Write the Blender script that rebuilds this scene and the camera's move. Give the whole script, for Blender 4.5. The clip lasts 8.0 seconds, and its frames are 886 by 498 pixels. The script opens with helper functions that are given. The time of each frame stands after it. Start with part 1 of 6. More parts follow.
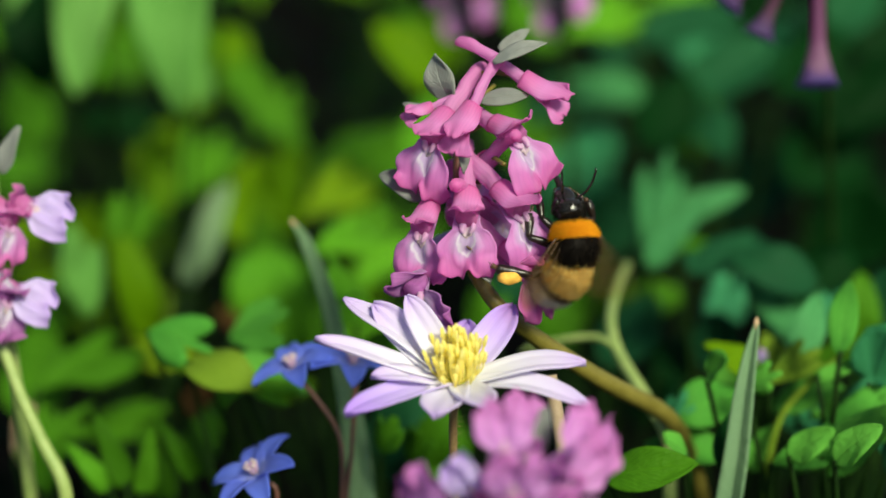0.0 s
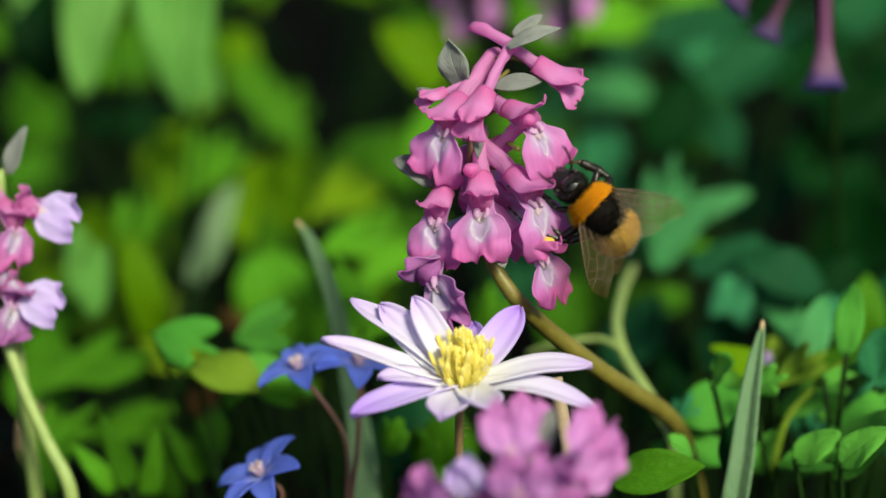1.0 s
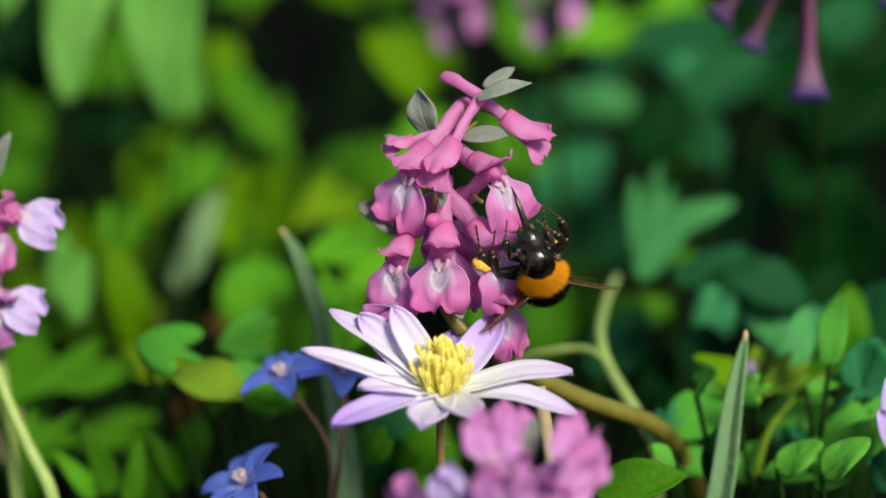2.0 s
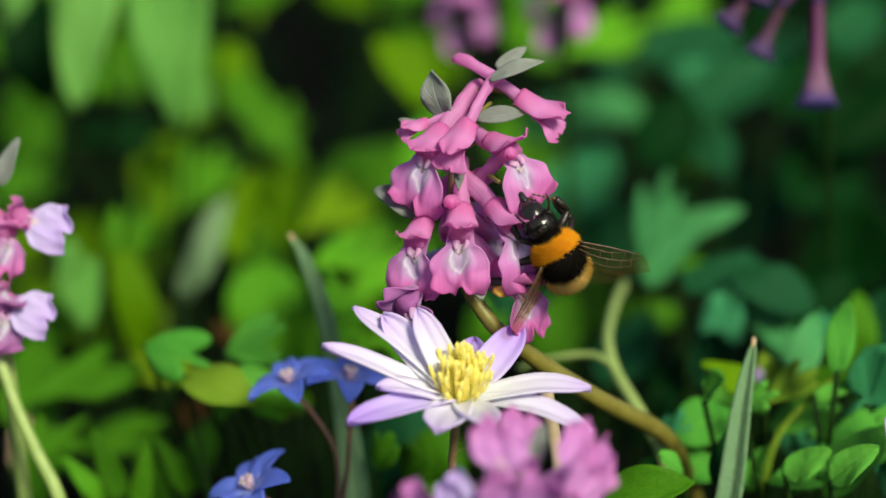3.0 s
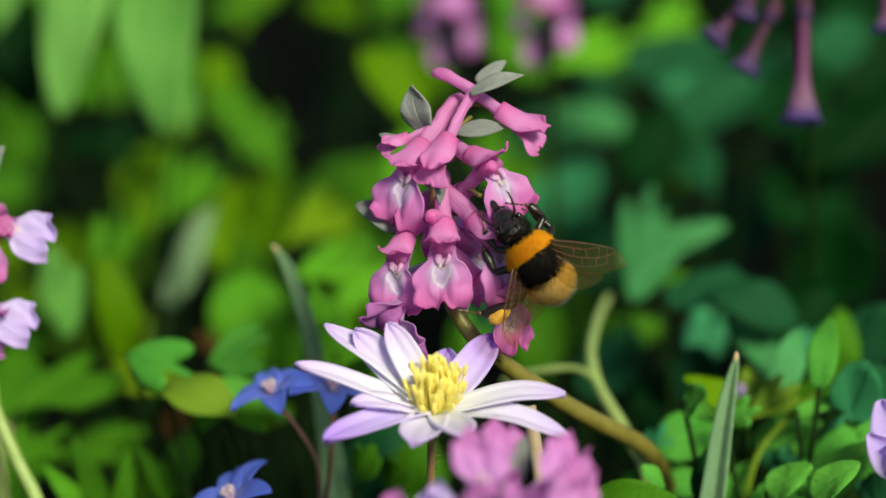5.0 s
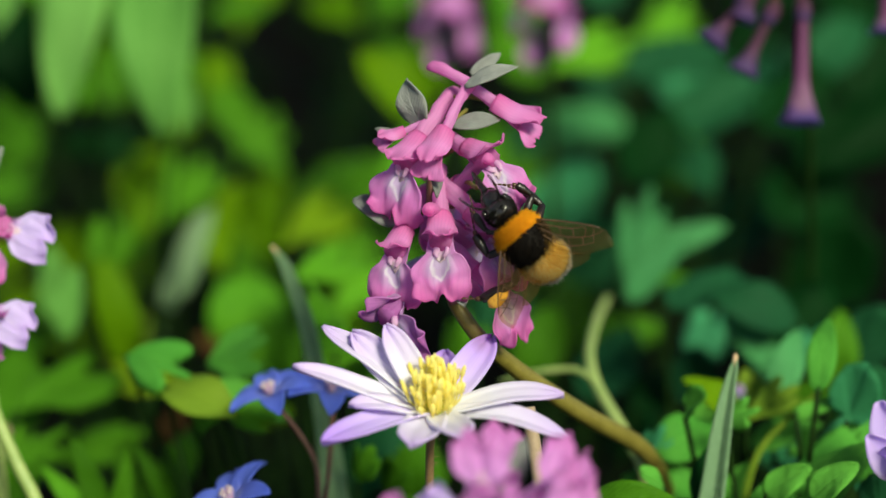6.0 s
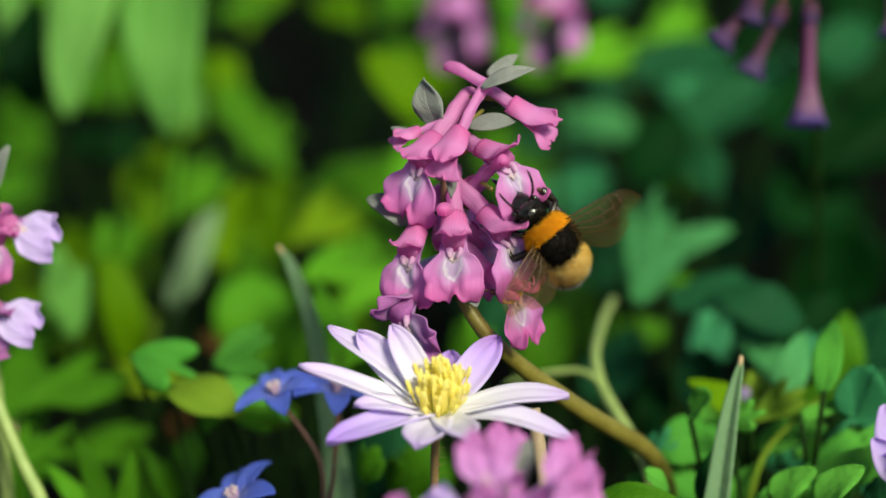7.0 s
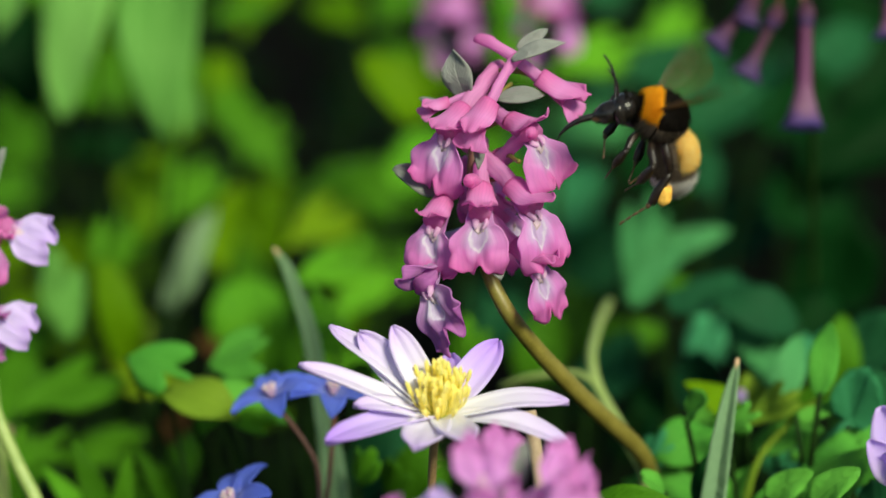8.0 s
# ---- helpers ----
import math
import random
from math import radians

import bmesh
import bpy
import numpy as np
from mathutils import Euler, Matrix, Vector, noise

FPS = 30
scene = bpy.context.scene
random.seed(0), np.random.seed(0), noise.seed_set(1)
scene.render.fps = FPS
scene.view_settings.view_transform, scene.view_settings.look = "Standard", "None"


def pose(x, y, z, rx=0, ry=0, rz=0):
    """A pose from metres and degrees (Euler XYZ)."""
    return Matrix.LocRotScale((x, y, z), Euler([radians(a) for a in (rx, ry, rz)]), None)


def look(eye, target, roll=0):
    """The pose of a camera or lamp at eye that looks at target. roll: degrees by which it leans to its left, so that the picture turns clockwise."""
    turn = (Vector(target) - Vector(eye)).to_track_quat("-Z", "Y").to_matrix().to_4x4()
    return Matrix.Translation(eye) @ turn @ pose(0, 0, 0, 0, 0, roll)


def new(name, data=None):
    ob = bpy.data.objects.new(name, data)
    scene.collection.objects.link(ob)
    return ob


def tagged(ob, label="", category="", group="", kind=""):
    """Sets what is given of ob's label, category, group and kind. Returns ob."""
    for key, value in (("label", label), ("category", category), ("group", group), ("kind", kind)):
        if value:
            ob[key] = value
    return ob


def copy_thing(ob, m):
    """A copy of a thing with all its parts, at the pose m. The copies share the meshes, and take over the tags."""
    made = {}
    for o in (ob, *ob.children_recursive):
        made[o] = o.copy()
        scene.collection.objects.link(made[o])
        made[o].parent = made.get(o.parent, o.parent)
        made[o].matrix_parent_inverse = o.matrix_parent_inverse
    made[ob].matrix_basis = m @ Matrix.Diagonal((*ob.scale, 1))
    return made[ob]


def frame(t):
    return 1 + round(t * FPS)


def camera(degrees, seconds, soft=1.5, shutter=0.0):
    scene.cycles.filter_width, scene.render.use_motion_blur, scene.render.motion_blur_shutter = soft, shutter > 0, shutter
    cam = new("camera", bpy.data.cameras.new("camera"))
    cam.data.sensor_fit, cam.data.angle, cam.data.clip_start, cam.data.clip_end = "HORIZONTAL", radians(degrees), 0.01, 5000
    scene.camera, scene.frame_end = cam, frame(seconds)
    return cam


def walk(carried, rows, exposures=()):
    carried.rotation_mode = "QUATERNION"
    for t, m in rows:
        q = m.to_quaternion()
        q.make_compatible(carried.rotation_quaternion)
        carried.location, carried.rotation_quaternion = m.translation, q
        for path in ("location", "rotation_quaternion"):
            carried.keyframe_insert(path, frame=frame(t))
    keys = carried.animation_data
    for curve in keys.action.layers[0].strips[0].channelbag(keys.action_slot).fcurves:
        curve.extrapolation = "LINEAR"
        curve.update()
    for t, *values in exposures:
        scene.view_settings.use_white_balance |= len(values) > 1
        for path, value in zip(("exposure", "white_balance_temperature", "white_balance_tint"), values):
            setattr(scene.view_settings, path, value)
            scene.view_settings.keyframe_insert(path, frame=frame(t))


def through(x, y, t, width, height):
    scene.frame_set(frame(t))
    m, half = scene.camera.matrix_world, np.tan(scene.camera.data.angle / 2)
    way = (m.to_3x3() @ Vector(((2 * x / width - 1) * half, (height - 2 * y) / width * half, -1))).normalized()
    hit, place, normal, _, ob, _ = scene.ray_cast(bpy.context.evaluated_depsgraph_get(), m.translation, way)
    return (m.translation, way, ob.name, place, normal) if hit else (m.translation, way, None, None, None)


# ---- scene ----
# ---------------------------------------------------------------- camera
cam = camera(26.0, 8.0, 1.5, 0.35)
walk(cam, [
    (0.0, pose(0, 0, 0.25, 71.21, 1.20, 0.12)),
    (0.5, pose(0, 0, 0.25, 71.24, 1.30, 0.38)),
    (1.0, pose(0, 0, 0.25, 71.27, 1.13, 0.33)),
    (1.5, pose(0, 0, 0.25, 71.38, 0.69, -0.09)),
    (3.0, pose(0, 0, 0.25, 71.70, 0.65, 0.24)),
    (3.5, pose(0, 0, 0.25, 71.71, 0.36, 0.13)),
    (4.0, pose(0, 0, 0.25, 71.87, 0.18, -0.01)),
    (4.5, pose(0, 0, 0.25, 72.00, 0.00, 0.00)),
    (6.0, pose(0, 0, 0.25, 72.10, -0.07, -0.06)),
    (6.5, pose(0, 0, 0.25, 72.11, -0.18, 0.06)),
    (7.0, pose(0, 0, 0.25, 72.12, -0.29, 0.20)),
    (7.5, pose(0, 0, 0.25, 72.14, -0.39, 0.15)),
    (8.0, pose(0, 0, 0.25, 72.19, -0.30, 0.08)),
], [(0.0, 0.45, 6900, -1.0), (8.0, 0.45, 6900, -1.0)])
cam.data.dof.use_dof = True
cam.data.dof.focus_distance = 0.303
cam.data.dof.aperture_fstop = 7.5

# ---------------------------------------------------------------- sky and sun
SUN_HEIGHT, SUN_TURN = radians(41), radians(150)
world = bpy.data.worlds.new("sky")
scene.world = world
world.use_nodes = True
wn = world.node_tree.nodes
sky = wn.new("ShaderNodeTexSky")
sky.sky_type = "NISHITA"
sky.sun_disc = False
sky.sun_elevation, sky.sun_rotation = SUN_HEIGHT, SUN_TURN
wn["Background"].inputs["Strength"].default_value = 0.075
world.node_tree.links.new(sky.outputs[0], wn["Background"].inputs[0])
sun = new("sun", bpy.data.lights.new("sun", "SUN"))
sun.data.energy, sun.data.angle, sun.data.color = 4.2, radians(16), (1, 0.96, 0.79)
sun.matrix_world = look((math.sin(SUN_TURN) * math.cos(SUN_HEIGHT), math.cos(SUN_TURN) * math.cos(SUN_HEIGHT), math.sin(SUN_HEIGHT)), (0, 0, 0))


# ---------------------------------------------------------------- materials
def material(name, build):
    m = bpy.data.materials.new(name)
    m.use_nodes = True
    m.node_tree.nodes.clear()
    build(m.node_tree)
    return m


def node(tree, kind, inputs=(), **fields):
    n = tree.nodes.new("ShaderNode" + kind)
    for key, value in fields.items():
        setattr(n, key, value)
    for key, value in dict(inputs).items():
        if isinstance(value, bpy.types.NodeSocket):
            tree.links.new(value, n.inputs[key])
        else:
            n.inputs[key].default_value = value
    return n


def rgba(c):
    return (*c, 1.0)


def ramp(tree, fac, stops):
    n = node(tree, "ValToRGB", {"Fac": fac})
    while len(n.color_ramp.elements) < len(stops):
        n.color_ramp.elements.new(0.5)
    for e, (p, c) in zip(n.color_ramp.elements, stops):
        e.position, e.color = p, rgba(c)
    return n.outputs[0]


def mix(tree, fac, a, b, how="MIX"):
    n = node(tree, "MixRGB", {}, blend_type=how)
    for key, value in (("Fac", fac), ("Color1", a), ("Color2", b)):
        if isinstance(value, bpy.types.NodeSocket):
            tree.links.new(value, n.inputs[key])
        else:
            n.inputs[key].default_value = value if key == "Fac" else rgba(value)
    return n.outputs[0]


def finish(tree, colour, rough=0.5, bump=None, strength=0.2, distance=0.0003, through=0.0, sheen=0.0, spec=0.5, through_colour=None, coat=0.0):
    p = node(tree, "BsdfPrincipled", {"Base Color": colour, "Roughness": rough, "Specular IOR Level": spec, "Sheen Weight": sheen, "Coat Weight": coat})
    if bump is not None:
        b = node(tree, "Bump", {"Height": bump, "Strength": strength, "Distance": distance})
        tree.links.new(b.outputs[0], p.inputs["Normal"])
    surface = p.outputs[0]
    if through:
        tr = node(tree, "BsdfTranslucent", {"Color": through_colour if through_colour is not None else colour})
        surface = node(tree, "MixShader", {0: through, 1: surface, 2: tr.outputs[0]}).outputs[0]
    out = node(tree, "OutputMaterial")
    tree.links.new(surface, out.inputs[0])


def leaf_material(name, dark, light, glaucous=0.0, rough=0.52):
    """Leaf blade: side veins from the blade's own coordinates, mottling at two scales, light through it."""
    def build(tree):
        uv = node(tree, "UVMap").outputs[0]
        xyz = node(tree, "SeparateXYZ", {0: uv})
        obj = node(tree, "TexCoord").outputs["Object"]
        info = node(tree, "ObjectInfo").outputs["Random"]
        across = node(tree, "Math", {0: xyz.outputs[0], 1: 0.5}, operation="SUBTRACT")
        across = node(tree, "Math", {0: across.outputs[0]}, operation="ABSOLUTE")
        slant = node(tree, "Math", {0: xyz.outputs[1], 1: across.outputs[0]}, operation="SUBTRACT")
        wave = node(tree, "Math", {0: slant.outputs[0], 1: 58.0}, operation="MULTIPLY")
        wave = node(tree, "Math", {0: wave.outputs[0]}, operation="SINE")
        vein = ramp(tree, wave.outputs[0], [(0.75, (0, 0, 0)), (1.0, (1, 1, 1))])
        rib = ramp(tree, across.outputs[0], [(0.0, (1, 1, 1)), (0.035, (0, 0, 0))])
        lines = mix(tree, 1.0, vein, rib, "LIGHTEN")
        big = node(tree, "TexNoise", {"Vector": obj, "Scale": 70.0, "Detail": 3.0})
        small = node(tree, "TexNoise", {"Vector": obj, "Scale": 900.0, "Detail": 3.0})
        tone = node(tree, "Math", {0: big.outputs[0], 1: info}, operation="ADD")
        tone = node(tree, "Math", {0: tone.outputs[0], 1: 0.5}, operation="MULTIPLY")
        c = ramp(tree, tone.outputs[0], [(0.25, dark), (0.75, light)])
        c = mix(tree, mix(tree, 1.0, small.outputs[0], (0.6, 0.6, 0.6), "MULTIPLY"), c, dark)
        c = mix(tree, mix(tree, 1.0, lines, (0.28, 0.28, 0.28), "MULTIPLY"), c, [min(1, x * 1.5) for x in light])
        if glaucous:
            c = mix(tree, glaucous, c, (0.16, 0.3, 0.24))
        t = mix(tree, 1.0, c, (1.1, 1.35, 0.4), "MULTIPLY")
        h = mix(tree, 0.6, small.outputs[0], lines, "SUBTRACT")
        finish(tree, c, rough, h, 0.6, 0.0006, 0.26, through_colour=t, spec=0.05)
    return material(name, build)


def petal_material(name, stops, marks=None, mark_stops=(), vein=0.25, through=0.55, rough=0.5, scale=1.0):
    """Petal: colour along its length, a pale or dark centre mark across it, fine length-wise veins."""
    def build(tree):
        uv = node(tree, "UVMap").outputs[0]
        xyz = node(tree, "SeparateXYZ", {0: uv})
        obj = node(tree, "TexCoord").outputs["Object"]
        info = node(tree, "ObjectInfo").outputs["Random"]
        big = node(tree, "TexNoise", {"Vector": obj, "Scale": 260.0 * scale, "Detail": 4.0})
        fine = node(tree, "TexNoise", {"Vector": obj, "Scale": 2200.0 * scale, "Detail": 2.0})
        wob = node(tree, "Math", {0: big.outputs[0], 1: 0.22}, operation="MULTIPLY")
        wob = node(tree, "Math", {0: wob.outputs[0], 1: 0.11}, operation="SUBTRACT")
        along = node(tree, "Math", {0: xyz.outputs[1], 1: wob.outputs[0]}, operation="ADD")
        c = ramp(tree, along.outputs[0], stops)
        if marks is not None:
            a = node(tree, "Math", {0: xyz.outputs[0], 1: 0.5}, operation="SUBTRACT")
            a = node(tree, "Math", {0: a.outputs[0]}, operation="ABSOLUTE")
            a = node(tree, "Math", {0: a.outputs[0], 1: wob.outputs[0]}, operation="ADD")
            low = node(tree, "Math", {0: along.outputs[0], 1: 0.42}, operation="SUBTRACT")
            low = node(tree, "Math", {0: low.outputs[0], 1: 0.0}, operation="MAXIMUM")
            low = node(tree, "Math", {0: low.outputs[0], 1: 0.5}, operation="MULTIPLY")
            a = node(tree, "Math", {0: a.outputs[0], 1: low.outputs[0]}, operation="ADD")
            centre = ramp(tree, a.outputs[0], [(0.12, (1, 1, 1)), (0.2, (0.6, 0.6, 0.6)), (0.36, (0, 0, 0))])
            where = ramp(tree, along.outputs[0], mark_stops)
            c = mix(tree, mix(tree, 1.0, centre, where, "MULTIPLY"), c, marks)
            b = node(tree, "Math", {0: a.outputs[0], 1: 0.13}, operation="SUBTRACT")
            b = node(tree, "Math", {0: b.outputs[0]}, operation="ABSOLUTE")
            edge = ramp(tree, b.outputs[0], [(0.008, (1, 1, 1)), (0.04, (0, 0, 0))])
            span = ramp(tree, along.outputs[0], [(0.25, (0, 0, 0)), (0.35, (1, 1, 1)), (0.72, (1, 1, 1)), (0.8, (0, 0, 0))])
            c = mix(tree, mix(tree, 0.2, mix(tree, 1.0, edge, span, "MULTIPLY"), (0, 0, 0)), c, (0.92, 0.9, 0.95))
        stripes = node(tree, "Math", {0: xyz.outputs[0], 1: 75.0}, operation="MULTIPLY")
        bend = node(tree, "Math", {0: big.outputs[0], 1: 9.0}, operation="MULTIPLY")
        stripes = node(tree, "Math", {0: stripes.outputs[0], 1: bend.outputs[0]}, operation="ADD")
        stripes = node(tree, "Math", {0: stripes.outputs[0]}, operation="SINE")
        lines = ramp(tree, stripes.outputs[0], [(0.2, (0, 0, 0)), (1.0, (1, 1, 1))])
        dim = mix(tree, 1.0, c, (0.78, 0.68, 0.86), "MULTIPLY")
        c = mix(tree, mix(tree, 1.0, lines, (vein, vein, vein), "MULTIPLY"), c, dim)
        shade = node(tree, "Math", {0: info, 1: 0.3}, operation="MULTIPLY")
        c = mix(tree, shade.outputs[0], c, mix(tree, 1.0, c, (0.82, 0.72, 0.95), "MULTIPLY"))
        h = mix(tree, 0.25, fine.outputs[0], lines)
        finish(tree, c, rough, h, 0.25, 0.0003, through, sheen=0.04, spec=0.3)
    return material(name, build)


def plain_material(name, a, b, scale=400.0, rough=0.5, bump=0.3, through=0.0, spec=0.5, distance=0.0003, coat=0.0):
    def build(tree):
        obj = node(tree, "TexCoord").outputs["Object"]
        n1 = node(tree, "TexNoise", {"Vector": obj, "Scale": scale, "Detail": 5.0})
        n2 = node(tree, "TexNoise", {"Vector": obj, "Scale": scale * 7, "Detail": 3.0})
        f = mix(tree, 0.4, n1.outputs[0], n2.outputs[0])
        c = ramp(tree, f, [(0.32, a), (0.68, b)])
        finish(tree, c, rough, f, bump, distance, through, spec=spec, coat=coat)
    return material(name, build)


def fur_material(name, a, b, rough=0.6):
    def build(tree):
        g = node(tree, "NewGeometry").outputs["Random Per Island"]
        c = ramp(tree, g, [(0.0, a), (1.0, b)])
        finish(tree, c, rough, None, through=0.5, spec=0.12)
    return material(name, build)


def wing_material(name):
    def build(tree):
        obj = node(tree, "TexCoord").outputs["Object"]
        n = node(tree, "TexNoise", {"Vector": obj, "Scale": 500.0, "Detail": 3.0})
        c = ramp(tree, n.outputs[0], [(0.3, (0.8, 0.7, 0.5)), (0.7, (0.93, 0.87, 0.7))])
        tr = node(tree, "BsdfTransparent", {"Color": c})
        bump = node(tree, "Bump", {"Height": n.outputs[0], "Strength": 0.6, "Distance": 0.0004})
        gl = node(tree, "BsdfPrincipled", {"Base Color": (0.13, 0.08, 0.03, 1), "Roughness": 0.35, "Specular IOR Level": 0.2, "Normal": bump.outputs[0]})
        ms = node(tree, "MixShader", {0: 0.15, 1: tr.outputs[0], 2: gl.outputs[0]})
        out = node(tree, "OutputMaterial")
        tree.links.new(ms.outputs[0], out.inputs[0])
    return material(name, build)


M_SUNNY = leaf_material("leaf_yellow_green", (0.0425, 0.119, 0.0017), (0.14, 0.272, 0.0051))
M_PALE = leaf_material("leaf_pale_green", (0.1, 0.27, 0.05), (0.19, 0.4, 0.1))
M_MID = leaf_material("leaf_mid_green", (0.03, 0.104, 0.005), (0.082, 0.25, 0.013))
M_BLUE = leaf_material("leaf_blue_green", (0.0051, 0.051, 0.0161), (0.0161, 0.111, 0.0365), 0.03)
# dark leaf green with the bed's shade mixed into the colour
M_DARK_SHADE = leaf_material("leaf_dark_green_shade", (0.0012, 0.017, 0.0025), (0.005, 0.045, 0.008))
# near-black green: the shade in the gaps is put into this leaf colour
M_GAP_SHADE = leaf_material("leaf_gap_shade", (0.0002, 0.002, 0.0004), (0.0007, 0.006, 0.0013))
M_BRIGHT = leaf_material("leaf_bright_yellow_green", (0.105, 0.203, 0.006), (0.21, 0.33, 0.015))
M_FRESH = leaf_material("leaf_fresh_green", (0.05, 0.19, 0.01), (0.135, 0.381, 0.022))
M_GLAUC = leaf_material("leaf_glaucous", (0.0242, 0.172, 0.063), (0.066, 0.333, 0.147), 0.05)
M_LIGHT = leaf_material("leaf_light_green", (0.04, 0.19, 0.06), (0.1, 0.34, 0.12))
M_LEAFLET = leaf_material("leaf_leaflet_green", (0.06, 0.25, 0.033), (0.156, 0.463, 0.066))
M_YOUNG = leaf_material("leaf_young_olive", (0.1, 0.19, 0.015), (0.2, 0.31, 0.03))
M_GREY = leaf_material("leaf_grey_green", (0.17, 0.27, 0.1), (0.32, 0.42, 0.19), 0.3)
M_BLADE = leaf_material("grass_blade", (0.12, 0.22, 0.09), (0.24, 0.37, 0.18), 0.25)
M_BRACT = leaf_material("bract_grey_green", (0.19, 0.2, 0.195), (0.33, 0.34, 0.335), 0.0, 0.55)
M_TUBE = petal_material("petal_pink_tube", [(0.0, (0.78, 0.2, 0.54)), (0.5, (0.85, 0.38, 0.74)), (1.0, (0.76, 0.24, 0.58))], vein=0.26, through=0.6)
M_LIP = petal_material("petal_pink_lip", [(0.0, (0.78, 0.46, 0.8)), (0.3, (0.8, 0.4, 0.78)), (0.65, (0.82, 0.31, 0.72)), (1.0, (0.74, 0.19, 0.54))],
                       (0.72, 0.6, 0.82), [(0.3, (1, 1, 1)), (0.66, (0.85, 0.85, 0.9)), (0.8, (0, 0, 0))], vein=0.16, through=0.62)
M_FORE = petal_material("petal_rose_pink", [(0.0, (0.8, 0.48, 0.84)), (0.5, (0.78, 0.38, 0.78)), (1.0, (0.68, 0.24, 0.62))], vein=0.12)
M_OLD = petal_material("petal_violet_lip", [(0.0, (0.7, 0.5, 0.74)), (0.5, (0.6, 0.3, 0.62)), (1.0, (0.52, 0.17, 0.5))],
                       (0.702, 0.681, 0.798), [(0.3, (1, 1, 1)), (0.85, (0, 0, 0))], vein=0.35)
M_PALELIP = petal_material("petal_pale_lip", [(0.0, (0.698, 0.3, 0.702)), (0.35, (0.776, 0.68, 0.95)), (1.0, (0.737, 0.56, 0.95))], vein=0.25)
M_SNOUT = petal_material("petal_inner_cream", [(0.0, (0.76, 0.34, 0.66)), (0.5, (0.82, 0.46, 0.76)), (1.0, (0.84, 0.64, 0.8))], vein=0.3)
M_INNER = petal_material("petal_inner_white", [(0.0, (0.78, 0.42, 0.72)), (0.5, (0.8, 0.6, 0.76)), (1.0, (0.84, 0.74, 0.7))], vein=0.3)
M_ANEM = petal_material("petal_white_lilac", [(0.0, (0.868, 0.881, 0.881)), (0.4, (0.841, 0.823, 0.913)), (0.75, (0.753, 0.667, 0.881)), (1.0, (0.666, 0.51, 0.862))], vein=0.16, through=0.4, scale=0.5)
M_ANEM2 = petal_material("petal_lilac", [(0.0, (0.834, 0.797, 0.906)), (0.3, (0.741, 0.635, 0.939)), (1.0, (0.537, 0.326, 0.874))], vein=0.16, through=0.4, scale=0.5)
M_ANTHER = plain_material("anther_yellow", (1.0, 0.9, 0.26), (1.0, 0.97, 0.55), 900, 0.6, 0.15, 0.7)
M_DISC = plain_material("flower_disc", (0.35, 0.42, 0.05), (0.6, 0.6, 0.1), 900, 0.6, 0.5)
M_BLUEPET = petal_material("petal_blue", [(0.0, (0.5, 0.56, 0.88)), (0.3, (0.19, 0.27, 0.84)), (1.0, (0.16, 0.26, 0.88))], vein=0.3)
M_VIOLET = petal_material("petal_violet_trumpet", [(0.0, (0.16, 0.04, 0.12)), (0.6, (0.23, 0.07, 0.19)), (0.82, (0.32, 0.16, 0.28)), (0.93, (0.2, 0.1, 0.28)), (1.0, (0.07, 0.05, 0.24))], vein=0.3)
M_BUD = petal_material("petal_maroon_bud", [(0.0, (0.08, 0.03, 0.05)), (0.6, (0.13, 0.045, 0.1)), (1.0, (0.1, 0.06, 0.2))], vein=0.3)
M_STALK = plain_material("stalk_dark_green", (0.005, 0.018, 0.003), (0.014, 0.04, 0.006), 300, 0.6, 0.3, 0.1, spec=0.1)
M_STEM = plain_material("stem_green", (0.2, 0.3, 0.07), (0.34, 0.42, 0.14), 300, 0.5, 0.3, 0.1)
M_OLIVE = plain_material("stem_olive", (0.12, 0.1, 0.015), (0.21, 0.18, 0.035), 300, 0.45, 0.3, 0.1)
M_RED = plain_material("stem_red_brown", (0.08, 0.03, 0.02), (0.17, 0.075, 0.05), 400, 0.5, 0.3)
M_HAIRY = plain_material("stem_brown_hairy", (0.14, 0.08, 0.03), (0.27, 0.18, 0.08), 700, 0.7, 0.5)
M_TAN = plain_material("stem_tan", (0.4, 0.26, 0.14), (0.55, 0.4, 0.24), 300, 0.6, 0.3)
M_DRY = plain_material("stem_dry_tan", (0.24, 0.17, 0.11), (0.36, 0.27, 0.18), 300, 0.7, 0.3)
M_CHITIN = plain_material("chitin_black", (0.006, 0.005, 0.005), (0.02, 0.016, 0.014), 900, 0.22, 0.25, spec=0.6)
M_LEG = plain_material("leg_brown_black", (0.004, 0.003, 0.003), (0.018, 0.01, 0.006), 900, 0.3, 0.4)
M_TARSUS = plain_material("tarsus_brown", (0.03, 0.014, 0.007), (0.1, 0.045, 0.018), 900, 0.4, 0.3)
M_POLLEN = plain_material("pollen_load", (0.6, 0.28, 0.03), (0.85, 0.52, 0.1), 1500, 0.8, 0.8)
M_FBLACK = fur_material("fur_black", (0.003, 0.0025, 0.002), (0.012, 0.009, 0.007))
M_FORANGE = fur_material("fur_orange", (0.75, 0.3, 0.01), (0.95, 0.5, 0.03))
M_FYELLOW = fur_material("fur_yellow", (0.9, 0.52, 0.06), (1.0, 0.9, 0.44))
M_FBROWN = fur_material("fur_brown", (0.1, 0.075, 0.06), (0.32, 0.25, 0.19))
M_FWHITE = fur_material("fur_white", (0.84, 0.8, 0.75), (0.97, 0.95, 0.92))
M_WING = wing_material("wing_membrane")
